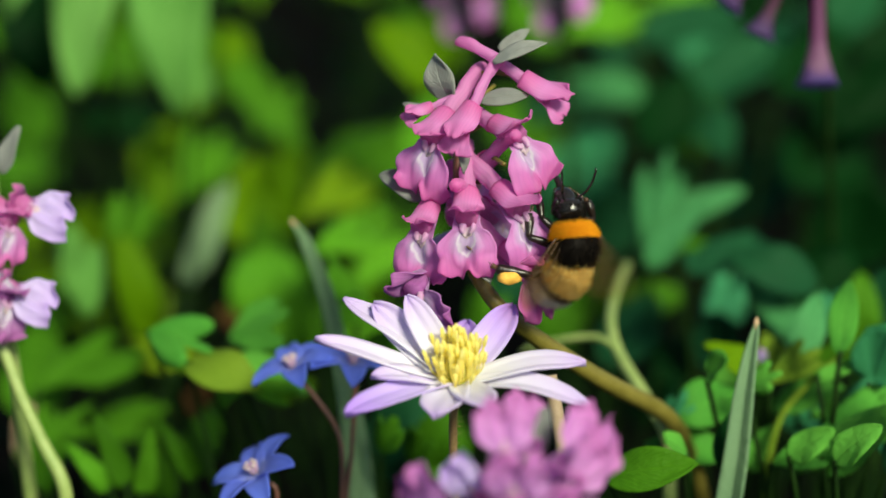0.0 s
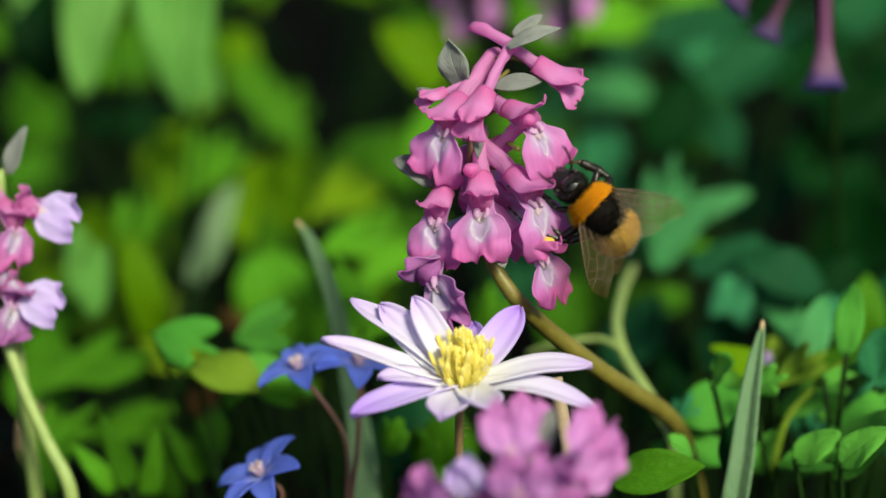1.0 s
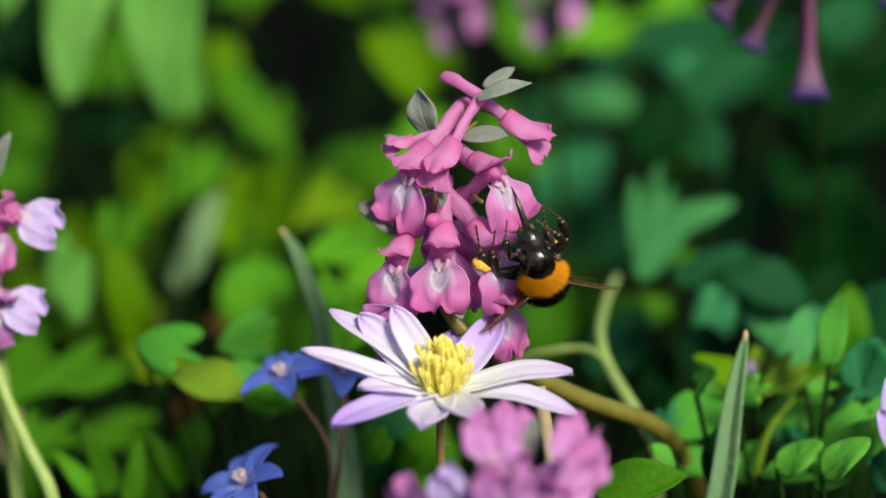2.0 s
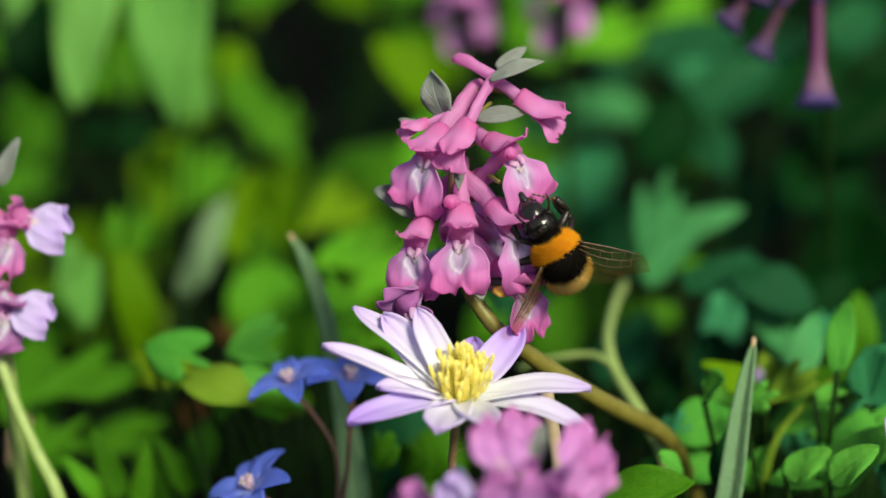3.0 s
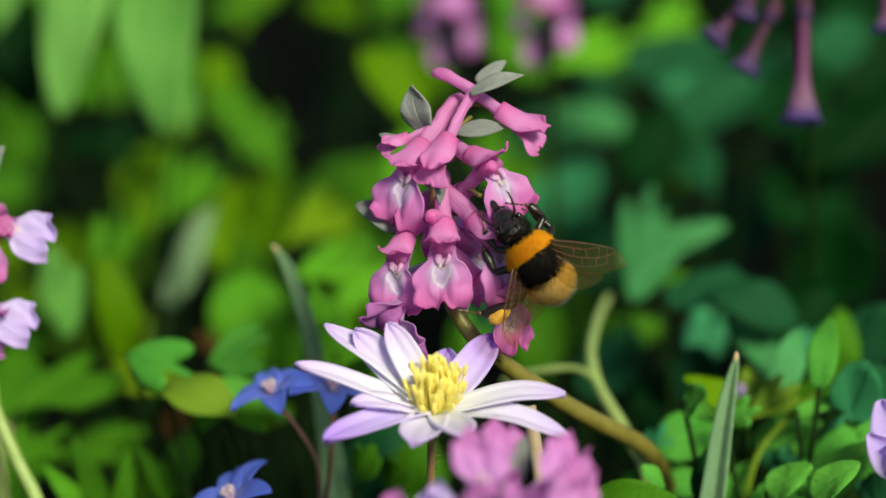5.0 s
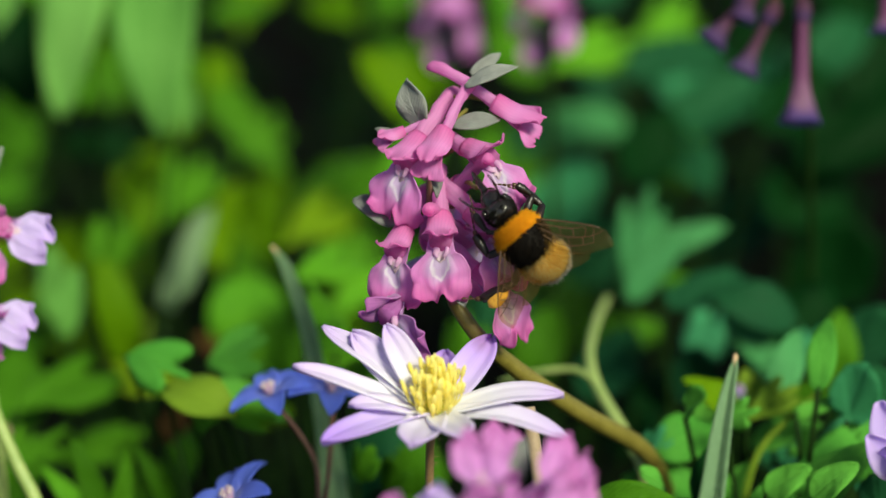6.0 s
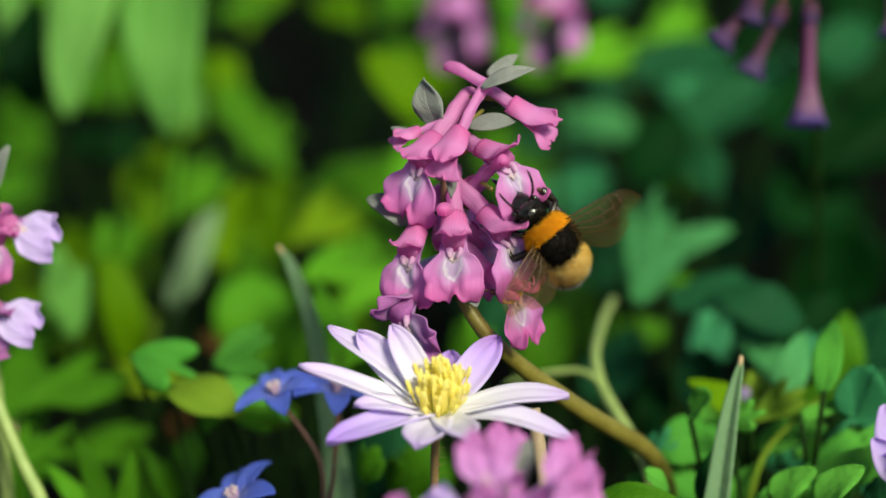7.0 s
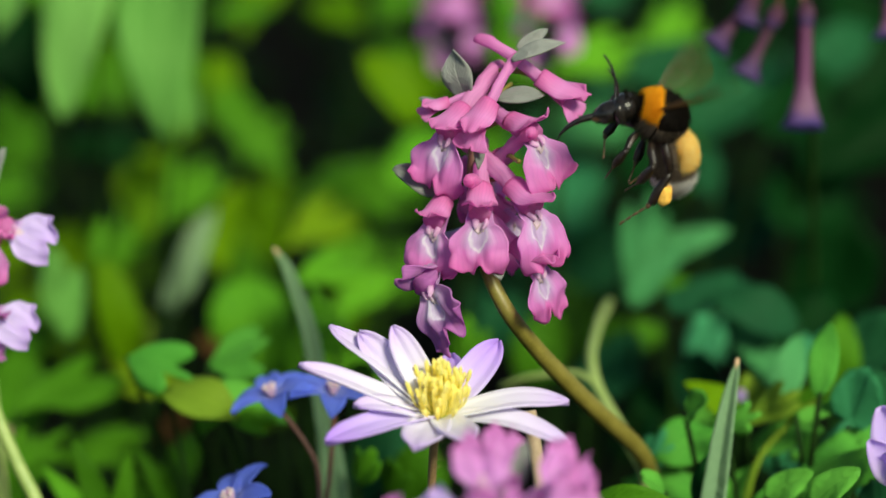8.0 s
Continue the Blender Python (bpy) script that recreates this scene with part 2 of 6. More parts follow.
M_VEIN = plain_material("wing_vein", (0.04, 0.02, 0.01), (0.1, 0.05, 0.02), 900, 0.4, 0.2)
M_LITTER = leaf_material("leaf_litter_brown", (0.03, 0.016, 0.005), (0.07, 0.038, 0.012), 0, 0.7)


def soil_material():
    def build(tree):
        obj = node(tree, "TexCoord").outputs["Object"]
        n1 = node(tree, "TexNoise", {"Vector": obj, "Scale": 14.0, "Detail": 6.0})
        n2 = node(tree, "TexNoise", {"Vector": obj, "Scale": 160.0, "Detail": 6.0})
        v = node(tree, "TexVoronoi", {"Vector": obj, "Scale": 90.0})
        f = mix(tree, 0.5, n1.outputs[0], n2.outputs[0])
        # soil brown taken down to near black, so it holds the shade under leaves
        c = ramp(tree, f, [(0.3, (0.0006, 0.0004, 0.0003)), (0.55, (0.0014, 0.001, 0.0006)), (0.75, (0.0045, 0.0028, 0.0013))])
        h = mix(tree, 0.5, n2.outputs[0], v.outputs[0])
        finish(tree, c, 0.95, h, 0.8, 0.01, spec=0.05)
    return material("soil", build)


M_SOIL = soil_material()


# ---------------------------------------------------------------- mesh tools
class Mesh:
    """Gathers points, faces and blade coordinates of one part."""
    def __init__(self):
        self.v, self.f, self.t = [], [], []

    def grid(self, fn, nu, nv, thick=0.0, wrap=False):
        """A sheet from fn(u, v), u and v from 0 to 1; with a thickness it is closed round its edge."""
        us = [i / (nu if wrap else nu - 1) for i in range(nu)]
        vs = [j / (nv - 1) for j in range(nv)]
        p = np.array([[fn(u, w) for w in vs] for u in us], float)
        layers = [p]
        if thick:
            du, dv = np.gradient(p, axis=0), np.gradient(p, axis=1)
            n = np.cross(du, dv)
            n /= np.maximum(np.linalg.norm(n, axis=2, keepdims=True), 1e-12)
            layers = [p + n * thick / 2, p - n * thick / 2]
        start = len(self.v)
        for q in layers:
            for i in range(nu):
                for j in range(nv):
                    self.v.append(tuple(q[i, j]))
                    self.t.append((us[i], vs[j]))
        size = nu * nv
        def ix(layer, i, j):
            return start + layer * size + (i % nu) * nv + j
        for layer in range(len(layers)):
            for i in range(nu if wrap else nu - 1):
                for j in range(nv - 1):
                    q = [ix(layer, i, j), ix(layer, i + 1, j), ix(layer, i + 1, j + 1), ix(layer, i, j + 1)]
                    self.f.append(q if layer == 0 else q[::-1])
        if thick:
            ring = [(i, 0) for i in range(nu)] + [(nu - 1, j) for j in range(1, nv)] + [(i, nv - 1) for i in range(nu - 2, -1, -1)] + [(0, j) for j in range(nv - 2, 0, -1)]
            for a, b in zip(ring, ring[1:] + ring[:1]):
                self.f.append([ix(0, *b), ix(0, *a), ix(1, *a), ix(1, *b)])
        return self

    def tube(self, path, radii, n=8, smooth=6):
        """A round tube along a smoothed path, closed at both ends."""
        pts, rs = curve(path, radii, smooth)
        frames, up = [], None
        for i in range(len(pts)):
            d = (pts[min(i + 1, len(pts) - 1)] - pts[max(i - 1, 0)]).normalized()
            if up is None:
                up = d.orthogonal().normalized()
            up = (up - d * up.dot(d)).normalized()
            frames.append((up.copy(), d.cross(up)))
        start = len(self.v)
        for i, (p, r, (a, b)) in enumerate(zip(pts, rs, frames)):
            for k in range(n):
                w = 2 * math.pi * k / n
                self.v.append(tuple(p + (a * math.cos(w) + b * math.sin(w)) * r))
                self.t.append((k / n, i / (len(pts) - 1)))
        for i in range(len(pts) - 1):
            for k in range(n):
                a, b = start + i * n + k, start + i * n + (k + 1) % n
                self.f.append([a, b, b + n, a + n])
        self.f.append([start + k for k in range(n)][::-1])
        self.f.append([start + (len(pts) - 1) * n + k for k in range(n)])
        return self

    def ball(self, centre, radii, nu=20, nv=14, turn=None, lumps=0.0):
        c = Vector(centre)
        def fn(u, v):
            a, b = 2 * math.pi * u, math.pi * min(max(v, 0.002), 0.998)
            p = Vector((math.sin(b) * math.cos(a) * radii[0], math.sin(b) * math.sin(a) * radii[1], math.cos(b) * radii[2]))
            if lumps:
                p *= 1 + lumps * noise.noise(p * 900)
            if turn:
                p = turn @ p
            return c + p
        return self.grid(fn, nu, nv, wrap=True)

    def spike(self, p, d, length, width):
        a = d.orthogonal().normalized()
        b = d.cross(a)
        s = len(self.v)
        for k in range(3):
            w = 2.0944 * k
            self.v.append(tuple(p + (a * math.cos(w) + b * math.sin(w)) * width))
            self.t.append((k / 3, 0))
        self.v.append(tuple(p + d * length))
        self.t.append((0.5, 1))
        self.f += [[s, s + 1, s + 3], [s + 1, s + 2, s + 3], [s + 2, s, s + 3]]

    def data(self, name, mat):
        me = bpy.data.meshes.new(name)
        me.from_pydata(self.v, [], self.f)
        layer = me.uv_layers.new(name="UVMap")
        idx = np.empty(len(me.loops), np.int32)
        me.loops.foreach_get("vertex_index", idx)
        layer.data.foreach_set("uv", np.array(self.t, np.float32)[idx].ravel())
        me.polygons.foreach_set("use_smooth", [True] * len(me.polygons))
        me.materials.append(mat)
        me.update()
        return me


def curve(path, radii, steps=6):
    """A smooth curve through path, with radii."""
    p = [Vector(q) for q in path]
    if len(radii) != len(p):
        radii = list(np.interp(np.linspace(0, 1, len(p)), np.linspace(0, 1, len(radii)), radii))
    p = [p[0] * 2 - p[1]] + p + [p[-1] * 2 - p[-2]]
    def slope(i):
        return (p[i + 1] - p[i - 1]).normalized() * min((p[i + 1] - p[i]).length, (p[i] - p[i - 1]).length)
    pts, rs = [], []
    for i in range(1, len(p) - 2):
        m0, m1 = slope(i), slope(i + 1)
        for k in range(steps):
            t = k / steps
            pts.append(p[i] * (2 * t ** 3 - 3 * t * t + 1) + m0 * (t ** 3 - 2 * t * t + t) + p[i + 1] * (3 * t * t - 2 * t ** 3) + m1 * (t ** 3 - t * t))
            rs.append(radii[i - 1] * (1 - t) + radii[i] * t)
    pts.append(p[-2])
    rs.append(radii[-1])
    return pts, rs


def part(name, mesh, mat, parent=None, label="", at=None):
    ob = new(name, mesh if isinstance(mesh, bpy.types.Mesh) else mesh.data(name, mat))
    if parent:
        ob.parent = parent
    if at is not None:
        ob.matrix_basis = at
    if label:
        tagged(ob, label)
    return ob


def thing(name, label, category, group="", at=None):
    ob = new(name)
    ob.empty_display_size = 0.005
    if at is not None:
        ob.matrix_basis = at
    return tagged(ob, label, category, group)


def facing(forward, up, origin=(0, 0, 0)):
    """A pose whose x runs forward and whose z is near up."""
    x = Vector(forward).normalized()
    y = Vector(up).cross(x).normalized()
    z = x.cross(y)
    m = Matrix((x, y, z)).transposed().to_4x4()
    m.translation = Vector(origin)
    return m


# ---------------------------------------------------------------- ground
def ground():
    def fn(u, v):
        x = math.copysign(abs(2 * u - 1) ** 5, 2 * u - 1) * 60
        y = 0.6 + math.copysign(abs(2 * v - 1) ** 5, 2 * v - 1) * 60
        z = 0.012 * noise.noise(Vector((x * 6, y * 6, 0))) + 0.004 * noise.noise(Vector((x * 40, y * 40, 3)))
        return x, y, z - 0.012
    g = Mesh().grid(fn, 161, 161)
    tagged(part("ground", g, M_SOIL), "brown garden soil with leaf litter, darkened to near black as shade", "ground", kind="structure")


ground()


# ---------------------------------------------------------------- leaves
def blade_mesh(base, tip, width, normal, kind, rng, thick=0.00028):
    """One leaf blade from base to tip. kind: oval, strap, fan (lobed at its end) or round."""
    b, e = Vector(base), Vector(tip)
    a = e - b
    size = a.length
    a.normalize()
    n = Vector(normal)
    n = (n - a * n.dot(a)).normalized()
    s = a.cross(n)
    arch, fold, ph = rng.uniform(0.04, 0.14), rng.uniform(0.05, 0.2), rng.uniform(0, 6)
    w = width / 2
    m = Mesh()
    if kind in ("oval", "strap"):
        power = 0.75 if kind == "oval" else 0.45
        def fn(u, v):
            x = 2 * u - 1
            shape = math.sin(math.pi * min(0.998, max(0.012, v)) ** power) ** (0.65 if kind == "oval" else 0.6)
            wave = 0.16 * math.sin(8 * v + ph + 2 * x)
            return b + a * (v * size) + s * (x * w * shape) + n * (arch * size * math.sin(math.pi * v) + fold * w * shape * x * x + wave * w * abs(x))
        return m.grid(fn, 9, 15, thick)
    lobes = 3 if kind == "fan" else 1
    wide = 1.0 if kind == "fan" else 2.4
    def fn(u, v):
        th = (2 * u - 1) * wide
        if kind == "fan":
            r = (0.7 + 0.3 * abs(math.cos(th * lobes * 0.5 * math.pi / wide))) * (0.96 + 0.04 * math.cos(th * 9 + ph))
            y, x = math.cos(th) * r * size, math.sin(th) * r * w * 1.25
        else:
            r = (1 + 0.04 * math.cos(th * 8 + ph)) * (1 - 0.25 * (abs(th) / wide) ** 4)
            y, x = size * (0.42 + 0.58 * r * math.cos(th)) if v > 0 else 0.1 * size, math.sin(th) * r * w
            y = 0.1 * size * (1 - v) + y * v
            return b + a * y + s * (x * v) + n * (fold * 2 * w * v * v + 0.16 * w * math.sin(3 * th + ph) * v + 0.05 * w * math.sin(9 * th) * v)
        return b + a * (y * v) + s * (x * v) + n * (arch * size * math.sin(2.6 * v) + 0.2 * w * math.sin(5 * th + ph) * v * v)
    return m.grid(fn, 19, 7, thick)


def plant(label, group, foot, blades, seed, stem_mat=M_STALK, stalk=0.0006, category="leafy plant"):
    """A low plant: every blade on its own stalk from one foot on the ground."""
    rng = random.Random(seed)
    f = Vector(foot)
    t = thing("leafy_plant", label, category, group, Matrix.Translation(f))
    for base, tip, width, normal, kind, mat in blades:
        bl = blade_mesh(Vector(base) - f, Vector(tip) - f, width, normal, kind, rng)
        part("leaf", bl, mat, t)
        b = Vector(base) - f
        mid = Vector((b.x * 0.45, b.y * 0.45, b.z * 0.55)) + Vector((rng.uniform(-1, 1), rng.uniform(-1, 1), 0)) * 0.006
        part("leaf_stalk", Mesh().tube([(0, 0, -0.004), mid, b, b + (Vector(tip) - Vector(base)) * 0.08], [stalk * 1.3, stalk, stalk * 0.8, stalk * 0.3], 6, 4), stem_mat, t)
    return t


plant("withered brown leaves caught among green stems", "background plants", (-0.0255, 0.4324, -0.012), (
    ((-0.0472, 0.4382, 0.0776), (-0.0604, 0.4405, 0.0848), 0.0097, (0.224, -0.512, 0.829), 'oval', M_LITTER),
    ((-0.0625, 0.3871, 0.0822), (-0.0498, 0.386, 0.0875), 0.0074, (-0.061, -0.69, 0.721), 'oval', M_LITTER),
), 20)
plant("withered tan leaf at the foot of a stem", "background plants", (-0.09, 0.3665, -0.012), (
    ((-0.0917, 0.3654, 0.0801), (-0.0895, 0.3669, 0.093), 0.0071, (-0.231, -0.485, 0.844), 'oval', M_TAN),
), 21)
plant("broad pale green leaves hanging over the bed", "background plants", (-0.0933, 0.5074, -0.012), (
    ((-0.0663, 0.4725, 0.1832), (-0.0663, 0.4442, 0.1328), 0.0208, (-0.207, -0.73, 0.651), 'oval', M_PALE),
    ((-0.0862, 0.4818, 0.1795), (-0.0931, 0.4573, 0.136), 0.0177, (-0.082, -0.726, 0.683), 'oval', M_PALE),
    ((-0.1058, 0.4778, 0.1672), (-0.1116, 0.4729, 0.152), 0.0099, (-0.306, -0.611, 0.73), 'oval', M_PALE),
    ((-0.088, 0.467, 0.1502), (-0.0936, 0.4617, 0.1337), 0.0126, (0.265, -0.494, 0.828), 'fan', M_FRESH),
    ((-0.0624, 0.465, 0.1439), (-0.0646, 0.4602, 0.1294), 0.0084, (0.202, -0.69, 0.695), 'fan', M_PALE),
    ((-0.1166, 0.5153, 0.1533), (-0.1113, 0.506, 0.1246), 0.0184, (0.028, -0.685, 0.728), 'oval', M_DARK_SHADE),
), 24)
plant("grey-green drooping narrow leaves", "background plants", (-0.0689, 0.3999, -0.012), (
    ((-0.0656, 0.4332, 0.0947), (-0.056, 0.4332, 0.1198), 0.0070, (-0.169, -0.458, 0.873), 'strap', M_GREY),
    ((-0.0901, 0.441, 0.0862), (-0.0959, 0.4455, 0.1072), 0.0097, (-0.246, -0.525, 0.815), 'oval', M_PALE),
    ((-0.081, 0.4346, 0.0991), (-0.0772, 0.4412, 0.1194), 0.0135, (-0.305, -0.663, 0.684), 'fan', M_MID),
), 28)
plant("feathery green leaves low in the bed", "background plants", (-0.0645, 0.3439, -0.012), (
    ((-0.0645, 0.332, 0.0907), (-0.0696, 0.3335, 0.1051), 0.0048, (-0.034, -0.588, 0.808), 'strap', M_MID),
    ((-0.0613, 0.3314, 0.0889), (-0.0589, 0.333, 0.1028), 0.0043, (0.295, -0.593, 0.749), 'strap', M_MID),
    ((-0.0519, 0.3369, 0.0895), (-0.059, 0.338, 0.1021), 0.0044, (0.006, -0.58, 0.815), 'strap', M_MID),
    ((-0.0676, 0.3318, 0.0901), (-0.0752, 0.3324, 0.0994), 0.0043, (-0.221, -0.59, 0.777), 'strap', M_FRESH),
    ((-0.0855, 0.3425, 0.0905), (-0.081, 0.3438, 0.1032), 0.0044, (0.085, -0.513, 0.854), 'strap', M_MID),
    ((-0.0822, 0.3364, 0.0879), (-0.0756, 0.3386, 0.0991), 0.0065, (-0.295, -0.646, 0.704), 'strap', M_MID),
), 31)
plant("broad green leaf below the flowers", "background plants", (-0.0052, 0.3665, -0.012), (
    ((-0.0208, 0.3638, 0.0753), (-0.0096, 0.3655, 0.0951), 0.0130, (-0.017, -0.557, 0.831), 'oval', M_BLUE),
    ((-0.0072, 0.3465, 0.0868), (-0.0026, 0.3479, 0.0996), 0.0101, (0.131, -0.726, 0.675), 'oval', M_MID),
    ((0.0042, 0.3816, 0.0977), (0.0069, 0.3834, 0.1134), 0.0133, (-0.343, -0.612, 0.713), 'fan', M_MID),
    ((0.0084, 0.4208, 0.0889), (0.017, 0.4254, 0.103), 0.0159, (-0.147, -0.504, 0.851), 'fan', M_BLUE),
), 32)
plant("upright green leaves at the edge", "background plants", (0.0801, 0.3495, -0.012), (
    ((0.0798, 0.3624, 0.1034), (0.0812, 0.3659, 0.1191), 0.0086, (0.014, -0.51, 0.86), 'oval', M_MID),
    ((0.0808, 0.3417, 0.1042), (0.0829, 0.3431, 0.1162), 0.0120, (0.332, -0.642, 0.691), 'round', M_BLUE),
    ((0.084, 0.3638, 0.1075), (0.0908, 0.3662, 0.1193), 0.0115, (0.178, -0.533, 0.827), 'round', M_BLUE),
    ((0.0654, 0.3427, 0.1074), (0.0797, 0.3414, 0.1133), 0.0054, (0.128, -0.738, 0.663), 'strap', M_MID),
), 37)
plant("fresh green leaflets close by", "background plants", (0.0647, 0.308, -0.012), (
    ((0.0627, 0.3048, 0.1039), (0.0746, 0.3036, 0.1167), 0.0084, (0.116, -0.513, 0.85), 'oval', M_LEAFLET),
    ((0.0536, 0.3052, 0.1052), (0.065, 0.3028, 0.1093), 0.0079, (0.015, -0.605, 0.796), 'fan', M_LEAFLET),
    ((0.0727, 0.3106, 0.1058), (0.0787, 0.3104, 0.1168), 0.0090, (-0.066, -0.454, 0.889), 'fan', M_LEAFLET),
    ((0.0236, 0.2892, 0.111), (0.0384, 0.2857, 0.1148), 0.0075, (-0.165, -0.721, 0.673), 'oval', M_MID),
    ((0.0757, 0.2996, 0.1043), (0.0742, 0.3006, 0.113), 0.0068, (-0.181, -0.68, 0.711), 'round', M_BLUE),
    ((0.0683, 0.3208, 0.1047), (0.0793, 0.3195, 0.1149), 0.0103, (-0.132, -0.683, 0.719), 'fan', M_GLAUC),
    ((0.0707, 0.3242, 0.099), (0.0664, 0.3243, 0.1114), 0.0094, (-0.285, -0.641, 0.713), 'fan', M_LEAFLET),
), 39)
plant("small green lobed leaves near the blade", "background plants", (0.0684, 0.3575, -0.012), (
    ((0.0813, 0.3519, 0.0936), (0.0775, 0.3532, 0.1023), 0.0058, (-0.078, -0.473, 0.877), 'fan', M_LEAFLET),
    ((0.0836, 0.3775, 0.098), (0.0826, 0.3803, 0.1096), 0.0092, (0.259, -0.683, 0.683), 'oval', M_GLAUC),
    ((0.077, 0.3774, 0.0847), (0.0705, 0.378, 0.0907), 0.0077, (0.249, -0.546, 0.8), 'fan', M_GLAUC),
    ((0.0704, 0.3801, 0.0994), (0.0629, 0.3801, 0.1084), 0.0101, (-0.276, -0.449, 0.85), 'fan', M_GLAUC),
    ((0.0584, 0.3846, 0.0844), (0.058, 0.3843, 0.0945), 0.0092, (-0.183, -0.664, 0.725), 'oval', M_LEAFLET),
    ((0.0647, 0.35, 0.0911), (0.0683, 0.3511, 0.101), 0.0080, (-0.053, -0.578, 0.814), 'fan', M_GLAUC),
    ((0.0728, 0.3569, 0.1091), (0.0758, 0.3576, 0.1191), 0.0090, (-0.248, -0.53, 0.811), 'fan', M_GLAUC),
    ((0.0821, 0.3477, 0.0937), (0.0786, 0.3482, 0.103), 0.0064, (0.232, -0.588, 0.775), 'oval', M_LEAFLET),
), 45)

plant("yellow-green lobed leaves in sun", "background plants", (-0.104, 0.5023, -0.012), (
    ((-0.0775, 0.4749, 0.099), (-0.0803, 0.4879, 0.1166), 0.0089, (0.312, -0.611, 0.728), 'oval', M_SUNNY),
    ((-0.1266, 0.5013, 0.0825), (-0.1156, 0.526, 0.0911), 0.0175, (-0.276, -0.618, 0.736), 'fan', M_SUNNY),
    ((-0.1079, 0.4991, 0.0767), (-0.0955, 0.5056, 0.0972), 0.0187, (0.032, -0.642, 0.766), 'fan', M_SUNNY),
    ((-0.0991, 0.5099, 0.0776), (-0.0786, 0.5077, 0.0953), 0.0157, (-0.206, -0.629, 0.75), 'fan', M_FRESH),
), 60)
plant("yellow-green lobed leaves between the stems", "background plants", (-0.0658, 0.5327, -0.012), (
    ((-0.0765, 0.5024, 0.0936), (-0.0667, 0.5296, 0.1085), 0.0205, (0.193, -0.631, 0.752), 'fan', M_MID),
    ((-0.0607, 0.4938, 0.0844), (-0.0574, 0.5181, 0.1024), 0.0086, (-0.259, -0.621, 0.74), 'oval', M_SUNNY),
    ((-0.0468, 0.5307, 0.0742), (-0.0579, 0.533, 0.0943), 0.0172, (-0.347, -0.603, 0.719), 'fan', M_SUNNY),
    ((-0.0683, 0.56, 0.1195), (-0.0443, 0.55, 0.0928), 0.0118, (-0.207, -0.629, 0.75), 'strap', M_MID),
    ((-0.0778, 0.5502, 0.102), (-0.0734, 0.5755, 0.1154), 0.0136, (-0.154, -0.635, 0.757), 'fan', M_SUNNY),
    ((-0.0646, 0.5592, 0.1165), (-0.0712, 0.5729, 0.1289), 0.0111, (0.131, -0.637, 0.76), 'oval', M_SUNNY),
), 61)
plant("bright yellow-green broad leaves in sun", "background plants", (-0.0246, 0.5055, -0.012), (
    ((-0.0426, 0.4865, 0.0929), (-0.0227, 0.5114, 0.098), 0.0177, (0.14, -0.636, 0.759), 'fan', M_BRIGHT),
    ((-0.0123, 0.534, 0.0888), (-0.0363, 0.5579, 0.0958), 0.0201, (-0.148, -0.636, 0.758), 'oval', M_MID),
    ((-0.0064, 0.4989, 0.1252), (-0.022, 0.5063, 0.1424), 0.0136, (0.076, -0.641, 0.764), 'oval', M_SUNNY),
    ((-0.0113, 0.4837, 0.1099), (-0.0018, 0.5022, 0.1224), 0.0143, (-0.119, -0.638, 0.761), 'oval', M_FRESH),
), 62)
plant("green leaves high at the back of the bed", "background plants", (-0.0833, 0.5805, -0.012), (
    ((-0.0687, 0.5547, 0.1391), (-0.0505, 0.58, 0.1418), 0.0144, (-0.334, -0.606, 0.722), 'fan', M_MID),
    ((-0.1327, 0.5839, 0.0877), (-0.1368, 0.613, 0.1158), 0.0217, (-0.337, -0.605, 0.721), 'oval', M_MID),
    ((-0.1258, 0.5953, 0.0907), (-0.0864, 0.5989, 0.0897), 0.0182, (0.058, -0.642, 0.765), 'fan', M_DARK_SHADE),
    ((-0.1303, 0.5612, 0.1202), (-0.1197, 0.5626, 0.1456), 0.0185, (-0.23, -0.625, 0.745), 'fan', M_MID),
    ((-0.0068, 0.6115, 0.0994), (-0.002, 0.6183, 0.1257), 0.0203, (0.186, -0.631, 0.753), 'fan', M_SUNNY),
), 63)
plant("long narrow yellow-green leaves", "background plants", (-0.0782, 0.4308, -0.012), (
    ((-0.1053, 0.4412, 0.0715), (-0.1017, 0.469, 0.0855), 0.0172, (-0.115, -0.638, 0.761), 'fan', M_MID),
    ((-0.0795, 0.4245, 0.1104), (-0.0743, 0.4244, 0.0816), 0.0100, (0.2, -0.63, 0.751), 'oval', M_SUNNY),
    ((-0.085, 0.4067, 0.0973), (-0.0827, 0.4145, 0.1119), 0.0064, (0.082, -0.641, 0.764), 'oval', M_PALE),
    ((-0.0678, 0.4565, 0.0899), (-0.0576, 0.4663, 0.1106), 0.0074, (0.3, -0.613, 0.731), 'strap', M_GREY),
), 64)
